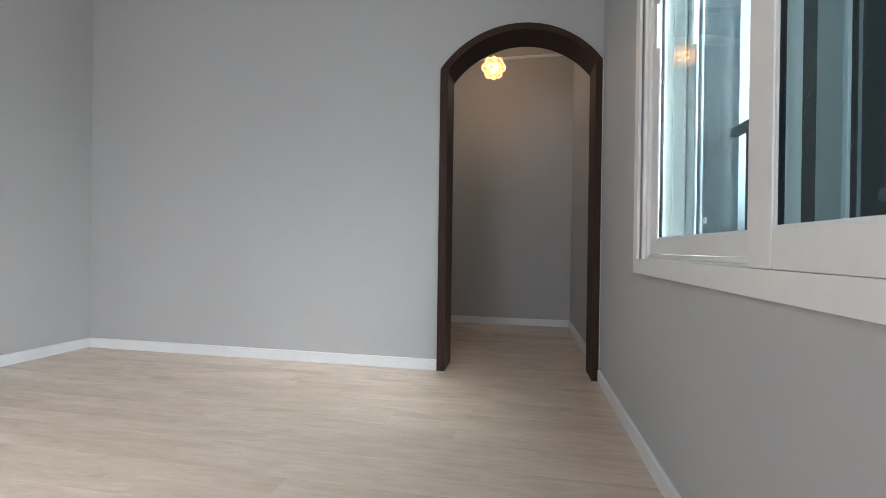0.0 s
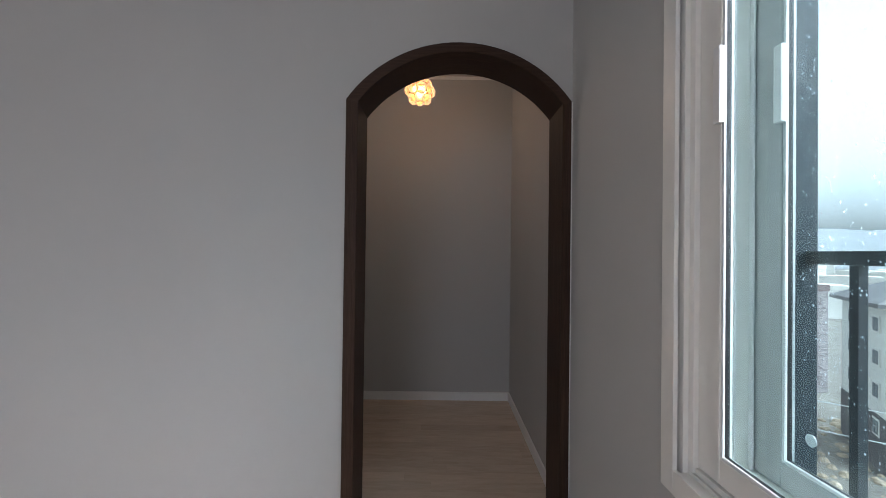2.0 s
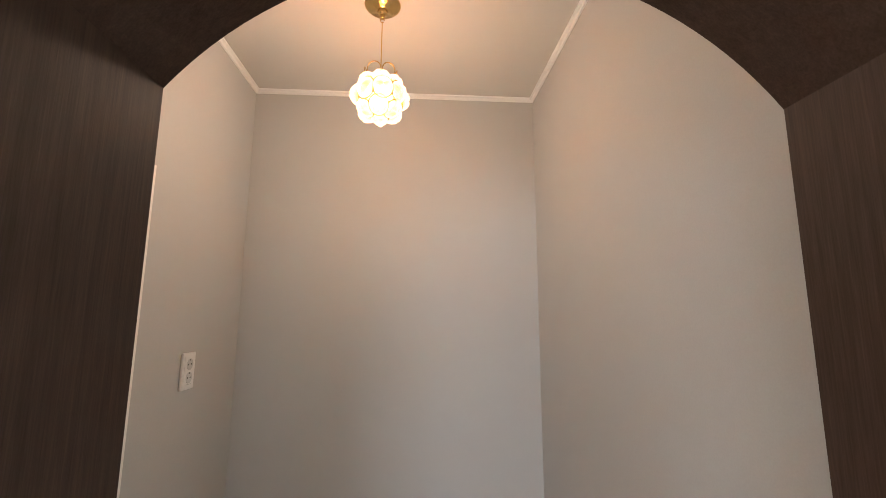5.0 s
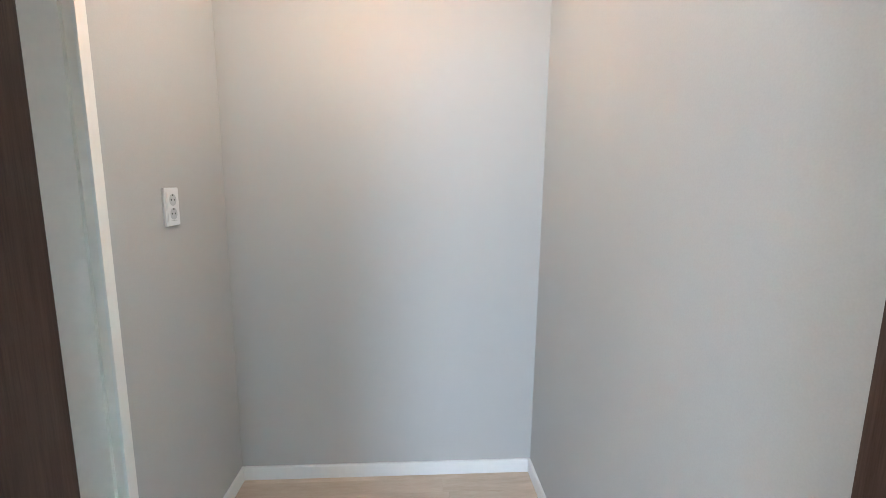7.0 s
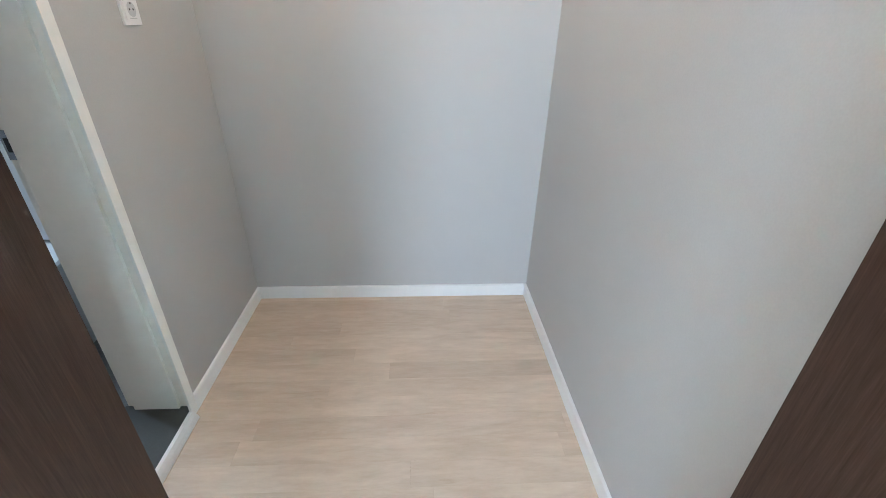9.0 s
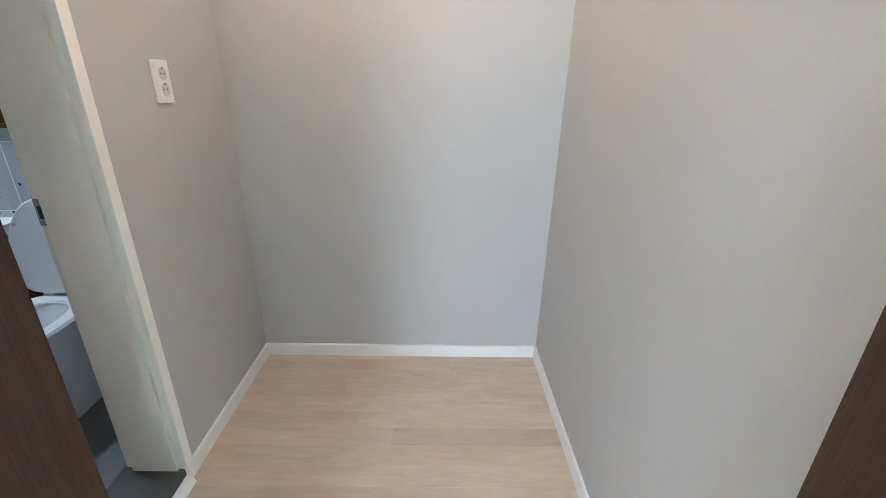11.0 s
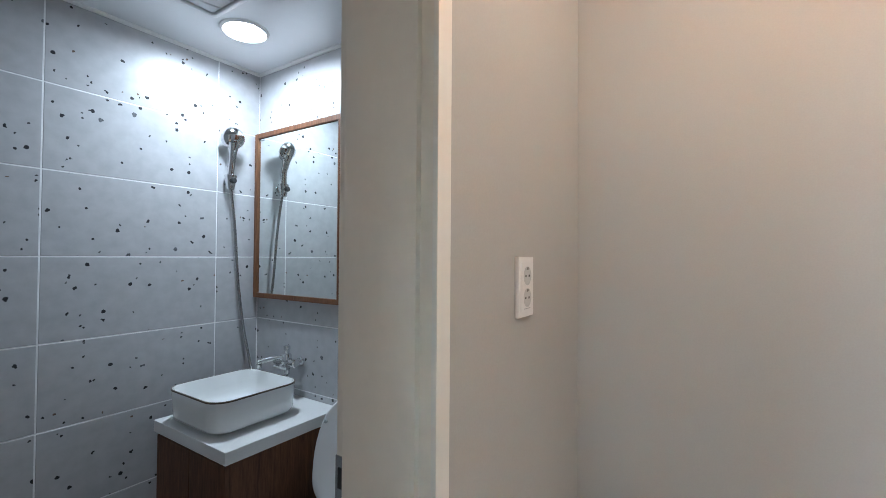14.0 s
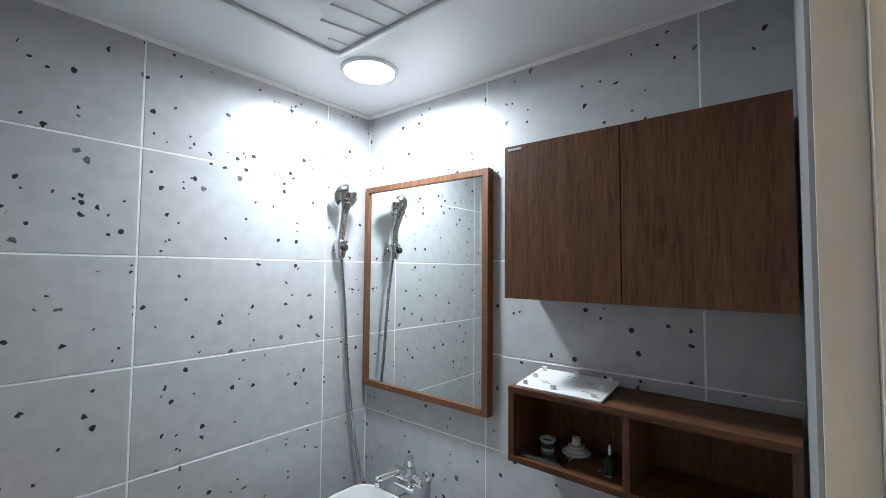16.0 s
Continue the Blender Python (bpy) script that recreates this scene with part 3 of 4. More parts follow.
# ---- window ----
def sash(name, y0, y1, z0, z1, x0, x1, parent, pull_at=None, stile=0.075, foot=0.0):
    # x0 > 0.1 is an outer sash, in the PVC greyed for shade
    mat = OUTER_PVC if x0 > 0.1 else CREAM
    s = part(name, box(x0, x1, y0, y0 + stile, z0 - foot, z1, 0.004), mat, parent)
    part("stile", box(x0, x1, y1 - stile, y1, z0 - foot, z1, 0.004), mat, s)
    part("bottom_rail", box(x0 + 0.001, x1 - 0.001, y0 + stile, y1 - stile, z0 - foot, z0 + 0.056, 0.003), mat, s)
    part("top_rail", box(x0 + 0.001, x1 - 0.001, y0 + stile, y1 - stile, z1 - stile, z1, 0.003), mat, s)
    xm = (x0 + x1) / 2
    p = part("pane", box(xm - 0.002, xm + 0.002, y0 + stile - 0.004, y1 - stile + 0.004, z0 + 0.052, z1 - stile + 0.004), OUTER_PANE if x0 > 0.1 else PANE, s)
    p.visible_shadow = False
    bm = box(xm - 0.006, xm + 0.006, y1 - stile - 0.004, y1 - stile, z0 + 0.056, z1 - stile)
    box(xm - 0.006, xm + 0.006, y0 + stile, y1 - stile, z0 + 0.056, z0 + 0.060, bm=bm)
    part("gasket", bm, BLACK, s)
    bm = box(x0 + 0.003, xm - 0.0065, y1 - stile - 0.007, y1 - stile + 0.001, z0 + 0.056, z1 - stile, 0.002)
    box(x0 + 0.003, xm - 0.0065, y0 + stile, y1 - stile - 0.0075, z0 + 0.055, z0 + 0.063, 0.002, bm=bm)
    part("glazing_bead", bm, WHITE, s)
    if pull_at:
        part("pull", box(x0 - 0.012, x0 + 0.002, y1 - stile - 0.012, y1 - stile + 0.010, pull_at, pull_at + 0.17, 0.004), WHITE, s)
    return s


window = thing("window_1", (0.05, -1.4, WIN_Z0), "cream double sliding window with two glazed layers", "window", kind="structure")
part("casing", box(-0.012, -0.0005, -0.8755, -0.819, 0.711, WIN_Z1 + 0.064, 0.0015), CREAM, window)
part("casing", box(-0.012, -0.0005, WIN_S, -0.8760, 0.711, 0.7705, 0.0015), CREAM, window)
part("casing", box(-0.012, -0.0005, WIN_S, -0.8760, WIN_Z1 - 0.002, WIN_Z1 + 0.064, 0.0015), CREAM, window)
part("frame_step", box(0.008, 0.20, -0.8850, HOLE_N - 0.0005, HOLE_Z0 + 0.001, WIN_Z1 - 0.003, 0.0015), CREAM, window)
part("frame_step", box(0.0195, 0.20, WIN_S, -0.8855, HOLE_Z0 + 0.001, 0.7770, 0.0015), CREAM, window)
part("frame_step", box(-0.0005, 0.0190, WIN_S, -0.8855, HOLE_Z0 + 0.001, 0.7700, 0.001), CREAM, window)
part("side_frame", box(0.020, 0.20, WIN_N - 0.020, -0.8855, 0.7775, WIN_Z1 - 0.003, 0.002), CREAM, window)
part("side_frame", box(-0.003, 0.20, WIN_S + 0.0005, WIN_S + 0.020, 0.7775, WIN_Z1 - 0.003, 0.002), CREAM, window)
part("sill", box(0.026, 0.215, WIN_S + 0.021, WIN_N - 0.021, 0.7775, WIN_Z0 + 0.016, 0.002), CREAM, window)
part("head", box(-0.003, 0.20, WIN_S + 0.021, WIN_N - 0.021, WIN_Z1 - 0.016, WIN_Z1 - 0.0005), CREAM, window)
for x in (0.066, 0.108, 0.150):
    part("track", box(x, x + 0.004, WIN_N - 0.034, WIN_N - 0.0205, WIN_Z0 + 0.017, WIN_Z1 - 0.017), WHITE, window)
SZ0, SZ1 = WIN_Z0 + 0.018, WIN_Z1 - 0.018
sash("far_sash", -1.80, -0.9060, SZ0, SZ1, 0.032, 0.062, window, 1.585)
sash("near_sash", -2.95, -1.748, SZ0, SZ1, -0.010, 0.018, window, None, 0.09, 0.0215)
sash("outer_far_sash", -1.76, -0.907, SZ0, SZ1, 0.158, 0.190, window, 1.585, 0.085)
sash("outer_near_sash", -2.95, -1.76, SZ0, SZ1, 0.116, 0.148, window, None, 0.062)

# ---- outside ----
ground = solid("ground", box(-2500, 2500, -2500, 2500, -12.2, -12.0), EARTH, "bare winter ground and lanes below the building", "ground")


def fin(at, size, bolts, label):
    f = thing("cladding_panel", at, label, "cladding panel", "dark cladding panels")
    x0, y0, z0 = at
    part("sheet", box(x0, x0 + size[0], y0, y0 + size[1], z0, z0 + size[2], 0.003), DARKMETAL, f)
    for bx, by, bz, axis in bolts:
        o = {"y": (0, -0.001, 0), "x": (-0.001, 0, 0)}[axis]
        part("bolt", lathe([(0.012, -0.004), (0.012, 0.0), (0.008, 0.003), (0.004, 0.004)] if axis == "z" else [(0.013, 0.001), (0.013, -0.003), (0.007, -0.005), (0.003, -0.005)], Vector((bx, by, bz)) + Vector(o), axis=axis, steps=14), STEEL, f)
    return f


fin((0.21, -0.822, 0.35), (0.178, 0.112, 2.6), [], "wet dark navy metal cladding panel outside the window")
fin((0.204, -1.672, 0.35), (0.03, 0.162, 2.6), [(0.204, -1.542, 0.953, "x")], "dark navy metal cladding panel outside the window")
fin((0.204, -2.90, 0.35), (0.03, 1.213, 2.6), [(0.204, -1.80, 0.918, "x")], "wide dark navy metal cladding panel outside the window")
rail = thing("guard_rail", (0.37, -1.1, 0.60), "dark grey metal guard rail outside the window", "railing")
part("top_rail", box(0.355, 0.386, -2.9, -0.823, 1.275, 1.308, 0.003), RAILMETAL, rail)
part("bottom_rail", box(0.358, 0.385, -2.9, -0.823, 0.60, 0.625, 0.003), RAILMETAL, rail)
for i in range(17):
    y = -0.945 - 0.118 * i
    part("baluster", box(0.362, 0.384, y - 0.011, y + 0.011, 0.6255, 1.2745), RAILMETAL, rail)


part("pane_plug", lathe([(0.013, -0.002), (0.012, 0.0015), (0.008, 0.002), (0.007, 0.0), (0.002, 0.0)], (0.1795, -1.045, 0.918), axis="x", steps=18), PLASTIC, window, "small round white plastic plug")

# drops on the outer pane
rng = random.Random(4)
verts, faces = [], []
for i in range(3200):
    y, z = rng.uniform(-1.75, -1.02), rng.uniform(0.90, 2.30)
    r = rng.choice((0.0006, 0.0008, 0.0010, 0.0012, 0.0018))
    b0 = len(verts)
    for k in range(6):
        a = math.pi * k / 3
        verts.append((0.1765, y + r * math.cos(a), z + r * 1.3 * math.sin(a)))
    verts.append((0.1765 + r * 0.6, y, z))
    faces += [(b0 + k, b0 + (k + 1) % 6, b0 + 6) for k in range(6)]
me = bpy.data.meshes.new("rain_drops")
me.from_pydata(verts, [], faces)
me.materials.append(DROPS)
tagged(new("rain_drops", me), "small rain drops scattered on the outer window pane", "rain drops", kind="stuff")


def building_box(bm, o, d1, d2, l1, l2, z0, z1):
    c = [o, o + d1 * l1, o + d1 * l1 + d2 * l2, o + d2 * l2]
    lo = [bm.verts.new((p.x, p.y, z0)) for p in c]
    hi = [bm.verts.new((p.x, p.y, z1)) for p in c]
    bm.faces.new(lo)
    bm.faces.new(hi)
    for i in range(4):
        bm.faces.new((lo[i], lo[(i + 1) % 4], hi[(i + 1) % 4], hi[i]))
    return bm


def facade_window(house, o, along, outward, u, z, w, h, frame_mat):
    """A window with frame and glass standing a little proud of a facade."""
    bm = building_box(bmesh.new(), o + along * (u - 0.12) + outward * 0.0, along, outward, w + 0.24, 0.10, z - 0.12, z + h + 0.12)
    wdw = part("window", bm, frame_mat, house)
    part("pane", building_box(bmesh.new(), o + along * u + outward * 0.05, along, outward, w / 2 - 0.05, 0.08, z, z + h), FARGLASS, wdw)
    part("pane", building_box(bmesh.new(), o + along * (u + w / 2 + 0.05) + outward * 0.05, along, outward, w / 2 - 0.05, 0.08, z, z + h), FARGLASS, wdw)


def flat_house(at, d1, l1, l2, z1, wall_mat, name, label):
    o = Vector((at[0], at[1], 0))
    d1 = Vector((*d1, 0)).normalized()
    d2 = Vector((d1.y, -d1.x, 0))
    h = thing(name, (at[0], at[1], -12.0), label, "building")
    part("wall", building_box(bmesh.new(), o, d1, d2, l1, l2, -12.0, z1), wall_mat, h)
    return h, o, d1, d2


# brick house with a white roof storey
bh, o, d1, d2 = flat_house((37.4, 40.0), (-1, 0.05), 17.0, 12.0, -1.75, BRICK, "brick_building", "grey brick apartment building with a white roof storey")
d2 = -d2
part("parapet", building_box(bmesh.new(), o + d2 * 0.12 - d1 * 0.12, d1, d2, 17.2, -0.4, -2.0, -1.35), plain("far_brown_parapet", (0.17, 0.125, 0.12), 0.8), bh)
# Set back under the slab; the recess shade is painted into this plaster.
part("roof_storey", building_box(bmesh.new(), o + d1 * 0.6 - d2 * 1.6, d1, d2, 15.5, -8.0, -1.75, -0.2), plain("far_shaded_plaster", (0.30, 0.28, 0.26), 0.8, grain=2.0, vary=0.1, bump=0.0), bh)
for u in (0.4, 4.3, 9.0):
    part("pier", building_box(bmesh.new(), o + d1 * u - d2 * 0.6, d1, d2, 0.35, -0.9, -1.75, -0.21), STUCCO, bh)
part("roof_slab", building_box(bmesh.new(), o - d1 * 0.2 - d2 * 0.5, d1, d2, 16.8, -9.5, -0.2, 0.25), plain("far_white_slab", (0.55, 0.56, 0.57), 0.7), bh)
for u in (1.6, 4.6, 7.0, 10.0, 12.6):
    facade_window(bh, o - d2 * 1.6, d1, d2, u, -1.35, 1.3, 0.75, WHITE)
part("banner", building_box(bmesh.new(), o + d1 * 5.2 + d2 * 0.15, d1, d2, 2.4, 0.06, -1.6, -0.75), plain("far_teal_banner", (0.25, 0.50, 0.55), 0.6), bh)
part("banner", building_box(bmesh.new(), o + d1 * 7.8 + d2 * 0.15, d1, d2, 2.6, 0.06, -1.7, -0.8), WHITE, bh)
for i in range(14):
    part("railing_bar", building_box(bmesh.new(), o + d1 * (1.1 + 0.2 * i) + d2 * 0.05, d1, d2, 0.05, 0.05, -1.35, -0.75), WHITE, bh)
for z in (-3.7, -6.05, -8.5):
    facade_window(bh, o, d1, d2, 6.6, z, 0.7, 0.45, WHITE)
    facade_window(bh, o, d1, d2, 12.2, z, 0.9, 0.6, WHITE)
part("downpipe", building_box(bmesh.new(), o + d1 * 4.6, d1, d2, 0.07, 0.12, -12.0, -1.75), ROOFING, bh)
# courses of the brick face: pale and dark bricks, each proud of the joints
rng = random.Random(8)
pale, deep = bmesh.new(), bmesh.new()
for j in range(72):
    z = -11.9 + 0.14 * j
    for i in range(46):
        u = 0.05 + 0.36 * i + 0.18 * (j % 2)
        if u > 16.4:
            continue
        building_box(pale if rng.random() < 0.66 else deep, o + d1 * u, d1, d2, 0.335, 0.03 + 0.04 * rng.random(), z, z + 0.115)
tagged(part("brick_courses", pale, plain("far_pale_brick", (0.33, 0.285, 0.285), 0.85, grain=2.0, vary=0.2, bump=0.0), bh), kind="stuff")
tagged(part("brick_courses", deep, plain("far_dark_brick", (0.20, 0.17, 0.175), 0.85, grain=2.0, vary=0.25, bump=0.0), bh), kind="stuff")

# cream house with a hipped roof
ch, o, d1, d2 = flat_house((26.5, 24.0), (3.15, 6.0), 7.4, 11.0, -1.55, STUCCO, "cream_building", "cream rendered apartment building with a grey hipped roof")
for side, along, outw, us in ((o, d1, -d2, (0.9, 3.2, 5.0)), (o, d2, -d1, (1.2, 4.2, 7.2))):
    for z in (-3.3, -5.4, -7.5, -9.8):
        for u in us:
            facade_window(ch, side, along, outw, u, z, 0.75, 0.85, STUCCO)
for z in (-3.5, -5.6, -7.7):
    bm = bmesh.new()
    for i in range(7):
        building_box(bm, o + d1 * (3.1 + 0.18 * i) - d2 * 0.45, d1, d2, 0.04, 0.04, z, z + 0.9)
    building_box(bm, o + d1 * 3.0 - d2 * 0.5, d1, d2, 1.4, 0.5, z - 0.1, z, )
    part("balcony", bm, RAILMETAL, ch)
part("base_course", building_box(bmesh.new(), o - d1 * 0.06 - d2 * 0.06, d1, d2, 7.52, 11.12, -12.0, -8.6), plain("far_dark_stone", (0.12, 0.11, 0.11), 0.8, grain=2.0, vary=0.3, bump=0.0), ch)
c = [o - d1 * 0.6 - d2 * 0.6, o + d1 * 8.0 - d2 * 0.6, o + d1 * 8.0 + d2 * 11.6, o - d1 * 0.6 + d2 * 11.6]
ridge = [o + d1 * 3.7 + d2 * 3.5, o + d1 * 3.7 + d2 * 7.5]
bm = bmesh.new()
lo = [bm.verts.new((p.x, p.y, -1.75)) for p in c]
md = [bm.verts.new((p.x, p.y, -1.5)) for p in c]
rv = [bm.verts.new((p.x, p.y, 0.6)) for p in ridge]
bm.faces.new(lo)
for i in range(4):
    bm.faces.new((lo[i], lo[(i + 1) % 4], md[(i + 1) % 4], md[i]))
for f in ((md[0], md[1], rv[0]), (md[1], md[2], rv[1], rv[0]), (md[2], md[3], rv[1]), (md[3], md[0], rv[0], rv[1])):
    bm.faces.new(f)
part("roof", bm, ROOFING, ch)

# far town and hills
rng = random.Random(11)
for i in range(26):
    d = rng.uniform(120, 520)
    a = radians(rng.uniform(25, 62))
    h, o, d1, d2 = flat_house((d * math.sin(a), d * math.cos(a)), (rng.uniform(-1, 1), rng.uniform(0.3, 1)), rng.uniform(9, 18), rng.uniform(10, 24), -12 + rng.uniform(4, 8) + d * 0.010, STUCCO, "far_house", "pale low apartment block in the hazy distance")
    part("roof", building_box(bmesh.new(), o - d1 * 0.3, d1, d2, 9.0, 10.0, -12 + 6, -12 + 6.1), ROOFING, h)
bm = bmesh.new()
rows = []
for j, (dist, k) in enumerate(((700, 0.0), (950, 0.55), (1300, 1.0), (1700, 0.2))):
    row = []
    for i in range(61):
        a = radians(-20 + 150 * i / 60)
        z = -12 + k * (70 + 45 * noise.noise((i * 0.21, j * 0.7, 3.0)) + 18 * noise.noise((i * 0.9, j, 7.0)))
        row.append(bm.verts.new((dist * math.sin(a), dist * math.cos(a), z)))
    rows.append(row)
for r0, r1 in zip(rows, rows[1:]):
    for i in range(60):
        bm.faces.new((r0[i], r0[i + 1], r1[i + 1], r1[i]))
solid("backdrop", bm, HILL, "hazy blue-green hills on the horizon", "hills", smooth=True)
pole = thing("utility_pole", (33.0, 60.0, -12.0), "grey concrete utility pole with a crossarm", "utility pole")
part("post", tube([(33.0, 60.0, -12.0), (33.0, 60.0, 4.2)], [0.2, 0.13]), PLASTIC_GREY, pole)
part("crossarm", box(32.0, 34.0, 59.9, 60.1, 3.3, 3.5), PLASTIC_GREY, pole)
for zc, sag in ((-6.2, 0.6), (-7.9, 0.5)):
    pts = [(14 + 1.6 * i, 26.0 - 0.9 * i, zc - 0.05 * i - sag * (1 - ((i - 10) / 10.0) ** 2)) for i in range(21)]
    solid("cable", tube(pts, 0.03, steps=6), PLASTIC_GREY, "thin pale overhead cable strung across the lane", "cable", kind="")
rng = random.Random(3)
bm = bmesh.new()
for i in range(260):
    x, y, r = rng.uniform(17, 34), rng.uniform(18, 33), rng.uniform(0.1, 0.45)
    lathe([(r, -0.1), (r * rng.uniform(0.6, 1), r * 0.3), (r * 0.4, r * 0.6)], (x, y, -12.0), bm, steps=6)
solid("rubble", bm, plain("pale_rubble", (0.36, 0.28, 0.20), 0.9, grain=2.0, vary=0.4, bump=0.0), "pale heaps of rubble and dry litter on the ground", "rubble", kind="stuff")

# ---- alcove ----
outlet = thing("wall_outlet", (ALC_W, 1.39, 1.367), "white double wall socket plate on the alcove wall", "wall outlet")
part("plate", box(ALC_W + 0.0005, ALC_W + 0.010, 1.346, 1.434, 1.367, 1.505, 0.003), PLASTIC, outlet)
part("insert", box(ALC_W + 0.0095, ALC_W + 0.0125, 1.356, 1.424, 1.381, 1.491, 0.001), PLASTIC, outlet)
for z in (1.411, 1.461):
    well = part("socket", lathe([(0.0215, 0.0095), (0.0215, 0.0135), (0.0195, 0.0135), (0.0190, 0.0128), (0.0185, 0.0126)], (ALC_W, 1.39, z), axis="x", steps=28), SOCKET, outlet, "round white socket well, greyed for its inner shadow")
    for dy in (-0.0095, 0.0095):
        part("pin_hole", lathe([(0.0032, 0.0127), (0.0030, 0.0132)], (ALC_W, 1.39 + dy, z), axis="x", steps=10), BLACK, well)
    part("earth_clip", box(ALC_W + 0.0125, ALC_W + 0.0142, 1.387, 1.393, z + 0.014, z + 0.020), STEEL, well)
part("print_mark", box(ALC_W + 0.0100, ALC_W + 0.0130, 1.372, 1.408, 1.3855, 1.3870), PLASTIC_GREY, outlet)

LX, LY, LZ = -0.757, 1.155, 2.462
pend = thing("pendant_lamp", (LX, LY, ALC_H), "lit pendant lamp of clustered amber glass petals on a brass rose", "pendant lamp")
part("canopy", lathe([(0.070, 0.0), (0.070, -0.006), (0.062, -0.014), (0.036, -0.017), (0.030, -0.022), (0.020, -0.026), (0.018, -0.040), (0.010, -0.046), (0.010, -0.058), (0.004, -0.062)], (LX, LY, ALC_H), steps=40), GOLD, pend, smooth=True)
part("hook", tube([(LX + 0.008 * math.cos(a), LY, ALC_H - 0.068 + 0.008 * math.sin(a)) for a in [i * 0.5 for i in range(12)]], 0.0018, steps=8), GOLD, pend, smooth=True)
part("cord", tube([(LX, LY, ALC_H - 0.074), (LX, LY, LZ + 0.115)], 0.0022, steps=8), GOLD, pend, smooth=True)
part("bulb", lathe([(0.012, 0.066), (0.036, 0.052), (0.056, 0.016), (0.054, -0.020), (0.032, -0.048), (0.006, -0.058)], (LX, LY, LZ), steps=20), BULB, pend, smooth=True).visible_shadow = False
part("holder", lathe([(0.012, 0.10), (0.016, 0.09), (0.016, 0.05), (0.010, 0.046)], (LX, LY, LZ), steps=16), GOLD, pend, smooth=True)


def petal(theta, phi, size, reach, tilt=0.0):
    """One cupped glass petal that faces outward at a polar and an azimuth angle, with its brass edge."""
    m = Matrix.Translation((LX, LY, LZ)) @ Matrix.Rotation(phi, 4, "Z") @ Matrix.Rotation(theta, 4, "Y") @ Matrix.Translation((0, 0, reach)) @ Matrix.Rotation(tilt, 4, "Y")
    bm = bmesh.new()
    loops = []
    turn = [2 * math.pi * k / 20 for k in range(20)]
    for r, h in ((1.0, 0.0), (0.97, 0.012), (0.84, 0.024), (0.6, 0.033), (0.3, 0.038), (0.08, 0.039), (0.08, 0.036), (0.3, 0.035), (0.6, 0.030), (0.82, 0.021), (0.94, 0.010), (0.97, 0.0)):
        loops.append([m @ Vector((size * r * math.cos(a), size * 0.92 * r * math.sin(a), h * (1 + 0.10 * math.cos(3 * a)))) for a in turn])
    loft(loops, bm, cap=True)
    p = part("petal", bm, PETAL, pend, smooth=True)
    p.visible_shadow = False
    ringp = [m @ Vector((size * 0.99 * math.cos(2 * math.pi * k / 20), size * 0.91 * math.sin(2 * math.pi * k / 20), 0.012)) for k in range(21)]
    part("petal_edge", tube(ringp, 0.0026, steps=6), GOLD, p).visible_shadow = False


for k in range(6):
    petal(radians(52), radians(60 * k + 38), 0.040, 0.062)
for k in range(8):
    petal(radians(90), radians(45 * k + 12), 0.042, 0.070)
for k in range(6):
    petal(radians(135), radians(60 * k + 32), 0.040, 0.068)
petal(radians(180), 0.0, 0.036, 0.064)
for k in range(6):
    a0 = radians(60 * k + 8)
    pts = []
    for b in [2 * math.pi * i / 20 for i in range(21)]:
        r = 0.054 + 0.008 * math.sin(b)
        u = 0.0275 * math.cos(b)
        pts.append((LX + math.cos(a0) * r - math.sin(a0) * u, LY + math.sin(a0) * r + math.cos(a0) * u, LZ + 0.088 + 0.024 * math.sin(b)))
    part("brass_loop", tube(pts, 0.0020, steps=6), GOLD, pend, smooth=True).visible_shadow = False

# ---- bathroom ----
# vanity
van = thing("vanity_cabinet", (-2.96, 1.65, BATH_FLOOR), "dark walnut vanity cabinet under a white worktop", "vanity cabinet")
part("body", box(-3.245, -2.690, 1.396, 1.945, BATH_FLOOR + 0.08, 0.704), CABWOOD, van)
part("plinth", box(-3.22, -2.71, 1.42, 1.93, BATH_FLOOR, BATH_FLOOR + 0.0795), BLACK, van)
for x0, x1 in ((-3.243, -2.962), (-2.958, -2.692)):
    part("door", box(x0, x1, 1.377, 1.3955, BATH_FLOOR + 0.085, 0.690, 0.0015), CABWOOD, van)
solid("worktop", box(-3.255, -2.672, 1.366, 1.9495, 0.7045, 0.756, 0.004), STONE, "white stone worktop over the vanity cabinet", "worktop", kind="")

basin = thing("wash_basin", (-3.0, 1.6, 0.7565), "white rectangular ceramic vessel basin with a worn gold rim", "wash basin")
BX0, BX1, BY0, BY1, BZ = -3.205, -2.785, 1.385, 1.805, 0.905


def rr(inset, z, r):
    return [(x, y, z) for x, y in rounded(BX0 + inset, BX1 - inset, BY0 + inset, BY1 - inset, max(r - inset * 0.5, 0.02), 7)]


bm = loft([rr(0.050, 0.7568, 0.08), rr(0.048, 0.764, 0.08), rr(0.030, 0.766, 0.08), rr(0.014, 0.774, 0.08), rr(0.007, 0.790, 0.08), rr(0.0, BZ - 0.002, 0.08), rr(0.002, BZ + 0.001, 0.08), rr(0.008, BZ + 0.001, 0.08),
           rr(0.011, BZ - 0.006, 0.08), rr(0.015, 0.845, 0.08), rr(0.021, 0.815, 0.08), rr(0.034, 0.797, 0.08), rr(0.058, 0.787, 0.08), rr(0.095, 0.7825, 0.08), rr(0.150, 0.780, 0.08), rr(0.188, 0.7793, 0.08)])
part("bowl", bm, CERAMIC, basin, smooth=True)
